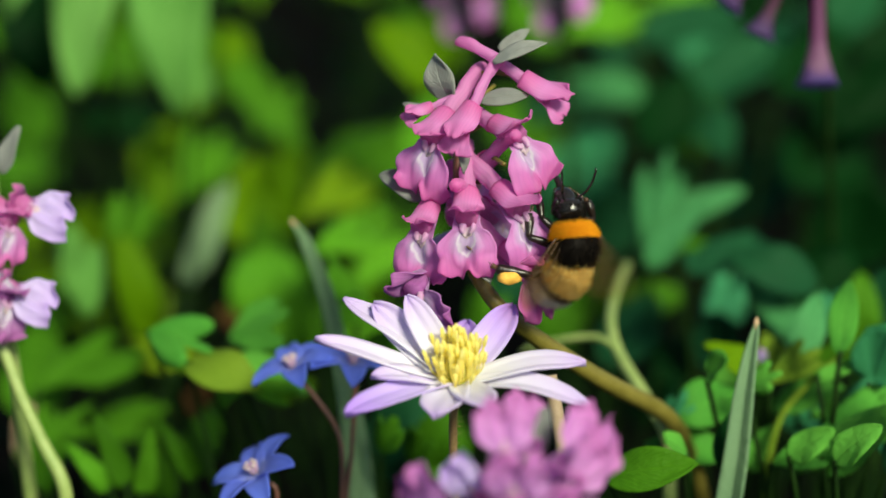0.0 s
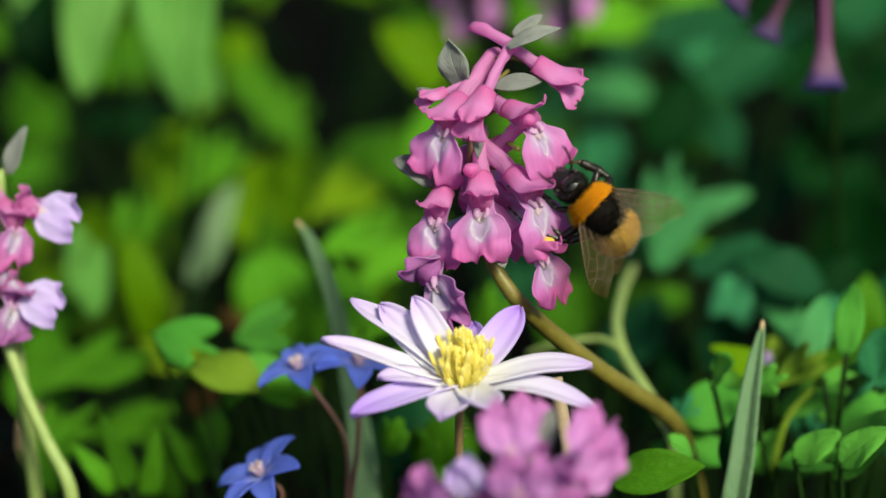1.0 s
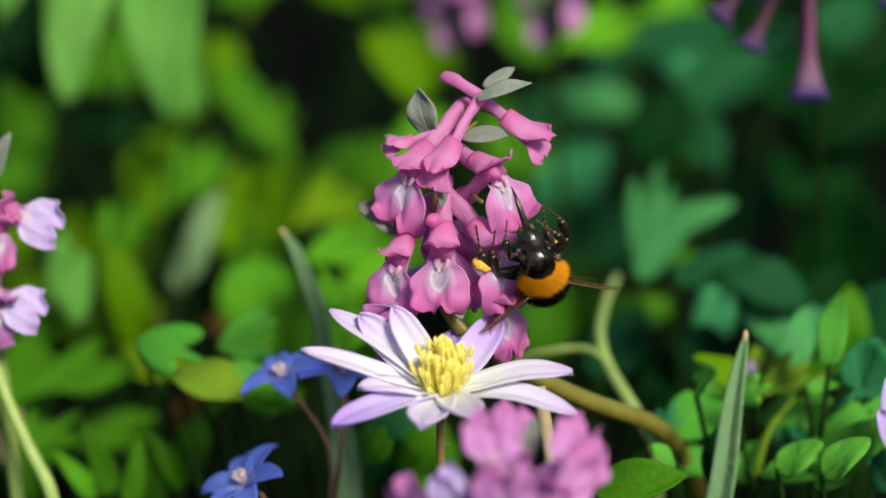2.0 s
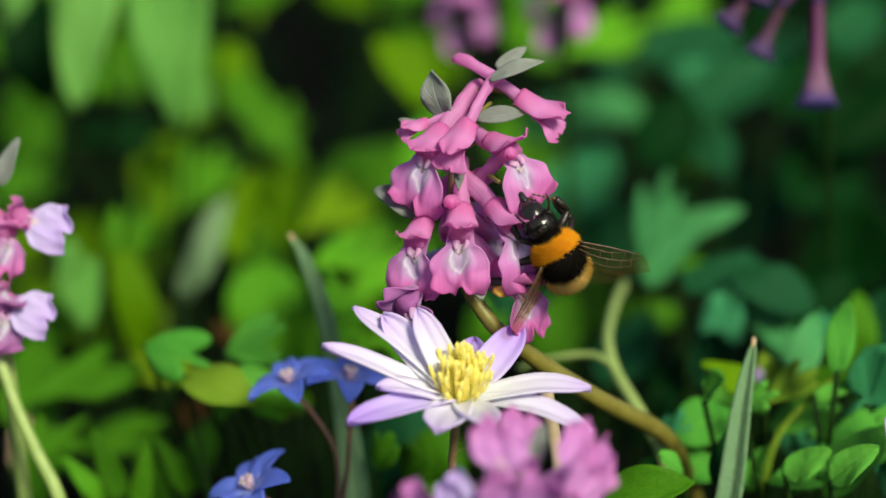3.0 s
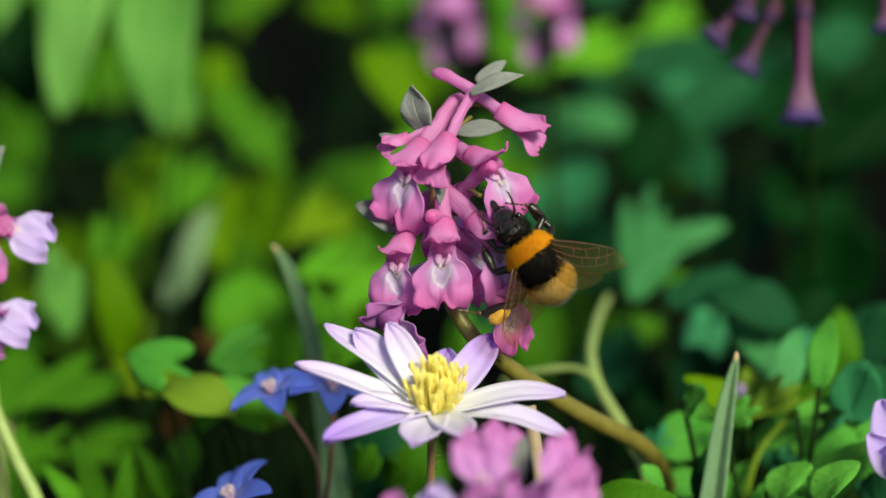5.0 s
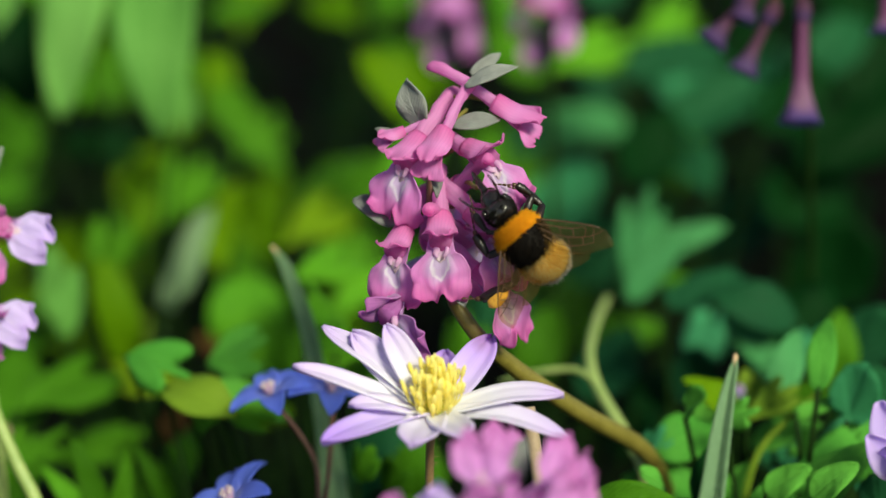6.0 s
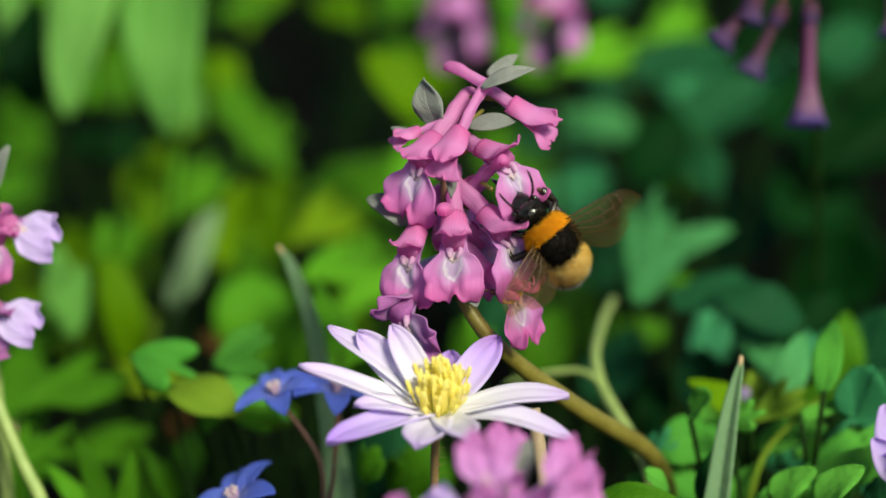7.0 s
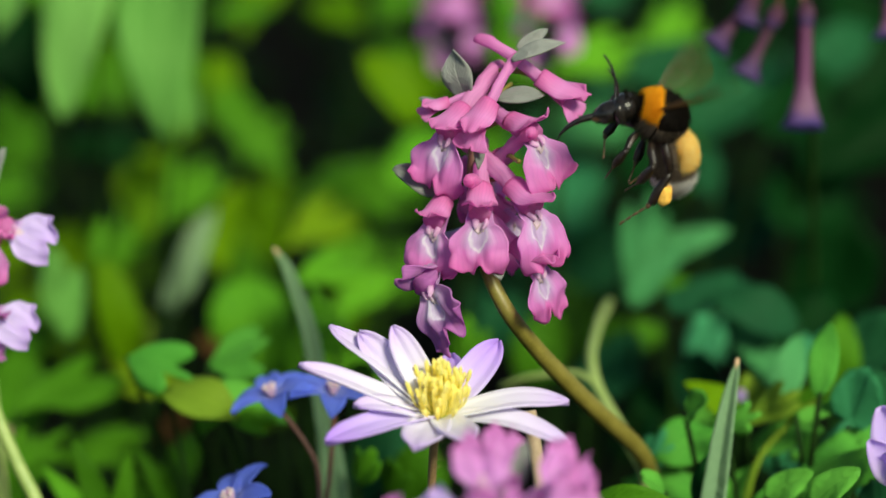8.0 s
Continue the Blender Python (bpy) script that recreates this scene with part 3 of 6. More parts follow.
plant("broad fresh green leaves behind the squills", "background plants", (-0.0353, 0.4296, -0.012), (
    ((-0.0508, 0.4468, 0.0986), (-0.0408, 0.44, 0.0711), 0.0202, (-0.135, -0.637, 0.759), 'oval', M_FRESH),
    ((-0.0356, 0.4213, 0.0793), (-0.0226, 0.4229, 0.102), 0.0199, (-0.252, -0.622, 0.741), 'fan', M_MID),
    ((-0.0268, 0.4403, 0.086), (-0.0123, 0.4685, 0.0956), 0.0170, (-0.244, -0.623, 0.743), 'fan', M_FRESH),
    ((-0.0336, 0.4079, 0.1102), (-0.0165, 0.4323, 0.1091), 0.0137, (0.025, -0.643, 0.766), 'fan', M_FRESH),
    ((-0.03, 0.432, 0.0763), (-0.0094, 0.434, 0.0836), 0.0123, (0.07, -0.641, 0.764), 'oval', M_MID),
), 65)
plant("bright green leaf with a long stalk low in the bed", "background plants", (-0.0806, 0.3813, -0.012), (
    ((-0.0589, 0.4051, 0.085), (-0.0763, 0.4131, 0.0882), 0.0117, (-0.058, -0.642, 0.765), 'fan', M_BRIGHT),
    ((-0.0571, 0.3552, 0.1049), (-0.0406, 0.3735, 0.0922), 0.0030, (-0.328, -0.607, 0.724), 'strap', M_SUNNY),
    ((-0.0915, 0.3794, 0.0903), (-0.0696, 0.3998, 0.092), 0.0185, (-0.264, -0.62, 0.739), 'fan', M_MID),
    ((-0.0957, 0.3888, 0.0788), (-0.0969, 0.4162, 0.0906), 0.0160, (0.096, -0.64, 0.763), 'oval', M_MID),
    ((-0.0888, 0.4031, 0.0682), (-0.0643, 0.4009, 0.0761), 0.0129, (-0.049, -0.642, 0.765), 'fan', M_MID),
    ((-0.0915, 0.356, 0.0853), (-0.0782, 0.3765, 0.087), 0.0117, (-0.151, -0.635, 0.757), 'fan', M_MID),
), 66)
plant("green pointed leaves under the squills", "background plants", (-0.0361, 0.3712, -0.012), (
    ((-0.0553, 0.3506, 0.0825), (-0.0526, 0.3777, 0.0882), 0.0070, (0.253, -0.622, 0.741), 'oval', M_MID),
    ((-0.0174, 0.3884, 0.0689), (-0.0062, 0.4004, 0.085), 0.0139, (-0.009, -0.643, 0.766), 'oval', M_BLUE),
    ((-0.041, 0.3786, 0.0879), (-0.0325, 0.3864, 0.0882), 0.0063, (-0.153, -0.635, 0.757), 'oval', M_SUNNY),
    ((-0.0606, 0.359, 0.0739), (-0.0657, 0.3607, 0.0899), 0.0058, (-0.091, -0.64, 0.763), 'oval', M_FRESH),
    ((-0.0062, 0.3795, 0.0655), (-0.0036, 0.4053, 0.0713), 0.0114, (0.094, -0.64, 0.763), 'oval', M_MID),
), 67)
plant("dark blue-green rounded leaves in half shade", "background plants", (0.064, 0.493, -0.012), (
    ((0.0613, 0.5036, 0.1217), (0.0876, 0.5092, 0.13), 0.0199, (-0.292, -0.615, 0.733), 'round', M_BLUE),
    ((0.0482, 0.4785, 0.1116), (0.0612, 0.5009, 0.1256), 0.0171, (0.263, -0.62, 0.739), 'round', M_DARK_SHADE),
    ((0.0498, 0.5145, 0.1345), (0.0809, 0.5288, 0.1356), 0.0141, (0.189, -0.631, 0.752), 'oval', M_BLUE),
    ((0.0722, 0.4842, 0.1076), (0.0636, 0.5039, 0.1211), 0.0166, (-0.16, -0.634, 0.756), 'fan', M_BLUE),
    ((0.0849, 0.4951, 0.1207), (0.1037, 0.5171, 0.1346), 0.0183, (0.14, -0.636, 0.759), 'round', M_DARK_SHADE),
), 68)
plant("dark rounded leaves with shade put into their green", "background plants", (0.1011, 0.5274, -0.012), (
    ((0.0928, 0.5021, 0.0915), (0.1121, 0.5316, 0.1101), 0.0237, (0.11, -0.639, 0.761), 'round', M_DARK_SHADE),
    ((0.1119, 0.5261, 0.0613), (0.1155, 0.5278, 0.0912), 0.0270, (0.035, -0.642, 0.766), 'round', M_DARK_SHADE),
    ((0.0972, 0.5091, 0.1072), (0.1287, 0.5273, 0.1195), 0.0236, (-0.027, -0.642, 0.766), 'round', M_DARK_SHADE),
    ((0.1202, 0.5472, 0.1134), (0.1333, 0.5684, 0.1376), 0.0235, (0.216, -0.628, 0.748), 'round', M_DARK_SHADE),
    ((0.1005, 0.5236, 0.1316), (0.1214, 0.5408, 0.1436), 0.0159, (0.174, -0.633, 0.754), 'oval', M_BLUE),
    ((0.0842, 0.5562, 0.1234), (0.099, 0.567, 0.1462), 0.0201, (0.247, -0.623, 0.742), 'fan', M_DARK_SHADE),
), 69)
plant("broad mid green leaves behind the flowers", "background plants", (0.042, 0.5412, -0.012), (
    ((0.0198, 0.557, 0.1029), (0.0598, 0.5723, 0.1046), 0.0163, (0.333, -0.606, 0.722), 'oval', M_LIGHT),
    ((0.0598, 0.5704, 0.1186), (0.0773, 0.5877, 0.1439), 0.0225, (0.022, -0.643, 0.766), 'fan', M_FRESH),
    ((0.0299, 0.5201, 0.1336), (0.0583, 0.5416, 0.139), 0.0175, (0.309, -0.611, 0.729), 'fan', M_FRESH),
    ((0.0267, 0.5261, 0.0841), (0.0445, 0.5458, 0.0993), 0.0189, (0.161, -0.634, 0.756), 'round', M_GLAUC),
    ((0.0428, 0.5431, 0.0606), (0.047, 0.5484, 0.0851), 0.0203, (0.204, -0.629, 0.75), 'round', M_BLUE),
    ((0.0729, 0.5306, 0.0765), (0.1024, 0.5481, 0.0876), 0.0208, (-0.059, -0.642, 0.765), 'round', M_BLUE),
), 70)
plant("pale green three-lobed leaf behind the bee", "background plants", (0.0424, 0.4185, -0.012), (
    ((0.042, 0.4149, 0.1062), (0.0498, 0.4384, 0.1242), 0.0132, (0.101, -0.639, 0.762), 'fan', M_LIGHT),
    ((0.0441, 0.4325, 0.103), (0.0668, 0.4296, 0.1171), 0.0099, (-0.245, -0.623, 0.743), 'oval', M_LIGHT),
    ((0.0421, 0.4056, 0.1067), (0.056, 0.4223, 0.1167), 0.0077, (-0.204, -0.629, 0.75), 'oval', M_LIGHT),
    ((0.0414, 0.4209, 0.1052), (0.0614, 0.4327, 0.1021), 0.0045, (-0.322, -0.609, 0.725), 'oval', M_FRESH),
), 71)
plant("blue-green folded leaves behind a blade", "background plants", (0.0601, 0.3815, -0.012), (
    ((0.0542, 0.3955, 0.0916), (0.0673, 0.413, 0.1062), 0.0146, (-0.322, -0.609, 0.725), 'fan', M_GLAUC),
    ((0.0572, 0.3878, 0.0886), (0.0547, 0.3912, 0.1016), 0.0117, (-0.314, -0.61, 0.727), 'round', M_BLUE),
    ((0.0737, 0.3729, 0.1131), (0.0554, 0.377, 0.1189), 0.0105, (-0.23, -0.625, 0.746), 'oval', M_BLUE),
    ((0.0605, 0.3814, 0.113), (0.0732, 0.3695, 0.0986), 0.0078, (-0.026, -0.643, 0.766), 'oval', M_LIGHT),
    ((0.0693, 0.3809, 0.1052), (0.0855, 0.3954, 0.1123), 0.0146, (0.067, -0.641, 0.764), 'round', M_DARK_SHADE),
    ((0.0459, 0.3708, 0.1168), (0.0655, 0.3924, 0.1156), 0.0119, (-0.347, -0.603, 0.718), 'round', M_BLUE),
), 72)
plant("small dark leaves between the stems", "background plants", (0.0346, 0.4168, -0.012), (
    ((0.0337, 0.425, 0.0892), (0.0535, 0.4269, 0.0921), 0.0107, (-0.067, -0.641, 0.764), 'oval', M_MID),
    ((0.0325, 0.396, 0.0851), (0.0438, 0.4185, 0.0941), 0.0135, (-0.093, -0.64, 0.763), 'round', M_BLUE),
    ((0.0432, 0.3947, 0.0849), (0.0578, 0.4078, 0.0878), 0.0115, (-0.288, -0.616, 0.734), 'oval', M_DARK_SHADE),
    ((0.0207, 0.4293, 0.0784), (0.0273, 0.4375, 0.0945), 0.0136, (0.06, -0.642, 0.765), 'oval', M_MID),
    ((0.0429, 0.4389, 0.0528), (0.0567, 0.4601, 0.0591), 0.0115, (-0.06, -0.642, 0.765), 'oval', M_DARK_SHADE),
), 73)
plant("green leaflets on a pale stalk beside the blade", "background plants", (0.0671, 0.3144, -0.012), (
    ((0.062, 0.3035, 0.1072), (0.0809, 0.3179, 0.1148), 0.0095, (-0.234, -0.568, 0.789), 'oval', M_LEAFLET),
    ((0.074, 0.321, 0.1014), (0.0582, 0.3193, 0.1045), 0.0077, (-0.161, -0.577, 0.801), 'fan', M_GLAUC),
    ((0.0578, 0.3286, 0.1052), (0.0707, 0.3293, 0.1094), 0.0058, (0.091, -0.582, 0.808), 'oval', M_LEAFLET),
    ((0.0633, 0.3167, 0.1166), (0.0778, 0.3207, 0.1186), 0.0030, (-0.003, -0.584, 0.812), 'strap', M_LEAFLET),
    ((0.0656, 0.3092, 0.1242), (0.0692, 0.3219, 0.1331), 0.0052, (-0.256, -0.565, 0.785), 'oval', M_LEAFLET),
    ((0.072, 0.3144, 0.1159), (0.0751, 0.3143, 0.1275), 0.0095, (-0.149, -0.578, 0.803), 'round', M_GLAUC),
    ((0.0746, 0.3075, 0.104), (0.0805, 0.3189, 0.1054), 0.0065, (-0.078, -0.582, 0.809), 'round', M_GLAUC),
), 80)
plant("yellow-green leaflets behind the blade", "background plants", (0.0586, 0.3282, -0.012), (
    ((0.0544, 0.3244, 0.1137), (0.0443, 0.3265, 0.1196), 0.0064, (0.302, -0.557, 0.774), 'oval', M_SUNNY),
    ((0.0553, 0.3202, 0.1139), (0.0664, 0.3279, 0.1184), 0.0087, (-0.079, -0.582, 0.809), 'fan', M_YOUNG),
    ((0.0592, 0.3357, 0.1079), (0.0578, 0.3399, 0.1164), 0.0064, (0.122, -0.58, 0.806), 'oval', M_YOUNG),
    ((0.0619, 0.3308, 0.1138), (0.0677, 0.3408, 0.1238), 0.0064, (0.251, -0.566, 0.786), 'oval', M_LIGHT),
    ((0.0624, 0.3299, 0.0912), (0.0732, 0.3303, 0.0981), 0.0064, (-0.271, -0.562, 0.781), 'fan', M_LEAFLET),
), 81)
plant("low green leaves below the blade", "background plants", (0.0437, 0.3147, -0.012), (
    ((0.0483, 0.3184, 0.1012), (0.0334, 0.3226, 0.1017), 0.0066, (-0.194, -0.573, 0.796), 'oval', M_LEAFLET),
    ((0.0383, 0.3199, 0.1081), (0.0529, 0.3259, 0.1096), 0.0093, (0.146, -0.578, 0.803), 'oval', M_LEAFLET),
    ((0.0358, 0.3192, 0.1034), (0.0415, 0.3227, 0.1125), 0.0072, (-0.092, -0.582, 0.808), 'fan', M_GLAUC),
    ((0.0519, 0.3186, 0.0979), (0.0562, 0.3194, 0.1063), 0.0051, (0.168, -0.576, 0.8), 'oval', M_LEAFLET),
    ((0.0444, 0.2973, 0.1075), (0.0472, 0.307, 0.1146), 0.0058, (0.129, -0.579, 0.805), 'oval', M_DARK_SHADE),
), 82)
plant("blue-green leaves in the shaded back of the bed", "background plants", (0.0487, 0.6565, -0.012), (
    ((0.0358, 0.6498, 0.1196), (0.0208, 0.6684, 0.1348), 0.0250, (-0.248, -0.566, 0.786), 'oval', M_FRESH),
    ((0.0625, 0.6672, 0.1251), (0.0446, 0.6847, 0.137), 0.0165, (-0.101, -0.581, 0.807), 'oval', M_BLUE),
    ((0.0379, 0.6314, 0.1061), (0.0153, 0.649, 0.1182), 0.0184, (0.11, -0.581, 0.807), 'round', M_MID),
    ((0.0584, 0.6777, 0.0822), (0.0522, 0.6994, 0.1068), 0.0171, (0.324, -0.553, 0.768), 'oval', M_BLUE),
), 90)
plant("blue-green leaves in the shaded back of the bed", "background plants", (0.0351, 0.6852, -0.012), (
    ((0.035, 0.7035, 0.0425), (0.0164, 0.725, 0.0664), 0.0251, (-0.026, -0.584, 0.811), 'round', M_MID),
    ((0.0352, 0.6669, 0.0278), (0.0208, 0.6858, 0.0438), 0.0261, (-0.094, -0.582, 0.808), 'oval', M_BLUE),
), 91)
plant("blue-green leaves in the shaded back of the bed", "background plants", (0.0389, 0.6568, -0.012), (
    ((0.0321, 0.6266, 0.0135), (0.005, 0.6446, 0.0267), 0.0228, (0.05, -0.583, 0.811), 'oval', M_BLUE),
    ((0.0456, 0.687, -0.0133), (0.0577, 0.7089, 0.0119), 0.0274, (-0.326, -0.552, 0.767), 'round', M_MID),
), 92)
# the darkest leaves from here on carry their shade in the leaf colour
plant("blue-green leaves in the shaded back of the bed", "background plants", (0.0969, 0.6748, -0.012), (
    ((0.0897, 0.6667, 0.1253), (0.068, 0.683, 0.1336), 0.0193, (-0.122, -0.58, 0.806), 'round', M_DARK_SHADE),
    ((0.1068, 0.7055, 0.1121), (0.1393, 0.7237, 0.1262), 0.0213, (0.321, -0.553, 0.769), 'fan', M_DARK_SHADE),
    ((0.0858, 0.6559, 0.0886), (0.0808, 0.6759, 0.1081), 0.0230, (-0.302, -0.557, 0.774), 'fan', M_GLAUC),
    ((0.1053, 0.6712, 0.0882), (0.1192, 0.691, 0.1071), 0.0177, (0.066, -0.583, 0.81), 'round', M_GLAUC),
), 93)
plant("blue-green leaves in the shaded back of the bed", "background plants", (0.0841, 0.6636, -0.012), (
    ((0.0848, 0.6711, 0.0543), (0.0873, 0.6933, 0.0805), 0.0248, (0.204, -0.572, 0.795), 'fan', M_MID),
    ((0.0731, 0.6713, 0.0213), (0.0843, 0.6929, 0.0457), 0.0193, (-0.335, -0.55, 0.765), 'round', M_DARK_SHADE),
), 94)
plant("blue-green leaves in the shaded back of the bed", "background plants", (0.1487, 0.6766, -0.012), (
    ((0.1413, 0.6362, 0.1183), (0.1326, 0.6554, 0.1353), 0.0234, (0.14, -0.578, 0.804), 'oval', M_DARK_SHADE),
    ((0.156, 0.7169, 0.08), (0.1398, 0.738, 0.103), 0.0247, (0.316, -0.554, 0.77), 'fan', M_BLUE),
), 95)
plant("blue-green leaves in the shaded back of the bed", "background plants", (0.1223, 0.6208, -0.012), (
    ((0.1223, 0.6208, 0.0546), (0.1362, 0.6396, 0.0703), 0.0170, (0.335, -0.55, 0.765), 'fan', M_DARK_SHADE),
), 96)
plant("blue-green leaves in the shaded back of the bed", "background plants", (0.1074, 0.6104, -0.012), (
    ((0.1074, 0.6104, 0.0237), (0.1347, 0.6293, 0.0399), 0.0209, (-0.036, -0.584, 0.811), 'fan', M_DARK_SHADE),
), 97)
plant("yellow-green leaves crowding the back of the bed", "background plants", (-0.1407, 0.6651, -0.012), (
    ((-0.1674, 0.6294, 0.1288), (-0.1467, 0.6477, 0.1429), 0.0164, (0.077, -0.582, 0.809), 'fan', M_YOUNG),
    ((-0.1426, 0.6578, 0.1258), (-0.1207, 0.6769, 0.1424), 0.0222, (0.138, -0.579, 0.804), 'round', M_FRESH),
    ((-0.1122, 0.7225, 0.1053), (-0.1375, 0.7392, 0.1147), 0.0175, (-0.27, -0.563, 0.782), 'round', M_MID),
    ((-0.1501, 0.6819, 0.0968), (-0.1819, 0.6989, 0.107), 0.0251, (0.076, -0.582, 0.809), 'fan', M_MID),
    ((-0.1313, 0.6337, 0.0972), (-0.1179, 0.6554, 0.122), 0.0234, (-0.33, -0.551, 0.766), 'fan', M_SUNNY),
), 98)
plant("yellow-green leaves crowding the back of the bed", "background plants", (-0.1495, 0.6698, -0.012), (
    ((-0.1782, 0.698, 0.0368), (-0.1544, 0.7171, 0.0536), 0.0223, (0.145, -0.578, 0.803), 'fan', M_FRESH),
    ((-0.1767, 0.685, 0.012), (-0.1571, 0.7035, 0.027), 0.0179, (-0.076, -0.583, 0.809), 'round', M_SUNNY),
    ((-0.1151, 0.6378, 0.0358), (-0.1389, 0.6549, 0.0463), 0.0187, (0.042, -0.584, 0.811), 'fan', M_FRESH),
), 99)
plant("yellow-green leaves crowding the back of the bed", "background plants", (-0.1263, 0.629, -0.012), (
    ((-0.1349, 0.6303, 0.0201), (-0.162, 0.6454, 0.0243), 0.0207, (0.323, -0.553, 0.768), 'fan', M_SUNNY),
    ((-0.1177, 0.6276, 0.0035), (-0.1467, 0.6465, 0.0196), 0.0182, (0.132, -0.579, 0.804), 'fan', M_SUNNY),
), 100)
plant("yellow-green leaves crowding the back of the bed", "background plants", (-0.0938, 0.651, -0.012), (
    ((-0.1077, 0.7022, 0.1143), (-0.0907, 0.7219, 0.1329), 0.0268, (0.31, -0.555, 0.772), 'fan', M_MID),
    ((-0.0667, 0.6281, 0.1203), (-0.0567, 0.6505, 0.1471), 0.0230, (-0.12, -0.58, 0.806), 'fan', M_SUNNY),
    ((-0.1205, 0.7125, 0.0772), (-0.1348, 0.7337, 0.1004), 0.0276, (0.08, -0.582, 0.809), 'oval', M_MID),
    ((-0.0748, 0.6451, 0.094), (-0.0931, 0.6635, 0.1087), 0.0201, (0.276, -0.562, 0.78), 'round', M_MID),
    ((-0.0866, 0.6067, 0.0937), (-0.07, 0.6249, 0.1077), 0.0174, (0.127, -0.579, 0.805), 'fan', M_SUNNY),
), 101)
plant("yellow-green leaves crowding the back of the bed", "background plants", (-0.1049, 0.6491, -0.012), (
    ((-0.1079, 0.6464, 0.0538), (-0.1018, 0.6673, 0.076), 0.0174, (-0.146, -0.578, 0.803), 'oval', M_SUNNY),
    ((-0.0765, 0.6391, 0.0496), (-0.0966, 0.6586, 0.0676), 0.0183, (-0.183, -0.574, 0.798), 'fan', M_SUNNY),
    ((-0.1302, 0.6617, 0.0145), (-0.1047, 0.6812, 0.0324), 0.0191, (0.192, -0.573, 0.797), 'oval', M_SUNNY),
), 102)
plant("yellow-green leaves crowding the back of the bed", "background plants", (-0.1104, 0.617, -0.012), (
    ((-0.1104, 0.617, 0.0042), (-0.1111, 0.6378, 0.0261), 0.0204, (0.267, -0.563, 0.782), 'fan', M_YOUNG),
), 103)
plant("yellow-green leaves crowding the back of the bed", "background plants", (-0.0392, 0.6308, -0.012), (
    ((-0.0264, 0.614, 0.1257), (-0.0441, 0.631, 0.1361), 0.0215, (0.049, -0.583, 0.811), 'fan', M_SUNNY),
    ((-0.0215, 0.6272, 0.1241), (-0.0066, 0.6458, 0.1393), 0.0211, (-0.277, -0.561, 0.78), 'fan', M_MID),
    ((-0.0659, 0.6041, 0.0837), (-0.0527, 0.6218, 0.0962), 0.0205, (-0.266, -0.563, 0.782), 'fan', M_MID),
), 104)
plant("yellow-green leaves crowding the back of the bed", "background plants", (-0.0538, 0.6482, -0.012), (
    ((-0.0621, 0.6209, 0.0521), (-0.0592, 0.6412, 0.0723), 0.0206, (-0.273, -0.562, 0.781), 'oval', M_SUNNY),
    ((-0.051, 0.6765, 0.0372), (-0.0331, 0.6958, 0.0547), 0.0189, (0.232, -0.568, 0.789), 'oval', M_MID),
    ((-0.0766, 0.693, -0.0006), (-0.0755, 0.7151, 0.0252), 0.0208, (-0.321, -0.553, 0.769), 'oval', M_MID),
    ((-0.0256, 0.6025, 0.0435), (-0.041, 0.6208, 0.0577), 0.0234, (-0.05, -0.583, 0.811), 'fan', M_FRESH),
), 105)
plant("yellow-green leaves crowding the back of the bed", "background plants", (-0.051, 0.6844, -0.012), (
    ((-0.0774, 0.691, -0.0051), (-0.0553, 0.707, 0.0023), 0.0268, (0.03, -0.584, 0.811), 'round', M_MID),
    ((-0.0247, 0.6779, -0.0034), (-0.047, 0.6954, 0.0084), 0.0177, (-0.203, -0.572, 0.795), 'round', M_SUNNY),
), 106)
plant("yellow-green leaves crowding the back of the bed", "background plants", (-0.0042, 0.6567, -0.012), (
    ((-0.0042, 0.6567, 0.0916), (-0.0231, 0.6762, 0.1096), 0.0209, (0.139, -0.579, 0.804), 'oval', M_MID),
), 107)
plant("yellow-green leaves crowding the back of the bed", "background plants", (-0.0176, 0.6457, -0.012), (
    ((-0.0204, 0.6156, 0.06), (-0.0029, 0.6359, 0.0804), 0.0159, (0.017, -0.584, 0.811), 'round', M_MID),
    ((-0.0148, 0.6758, 0.013), (-0.0261, 0.6952, 0.0304), 0.0270, (0.231, -0.568, 0.79), 'oval', M_MID),
), 108)

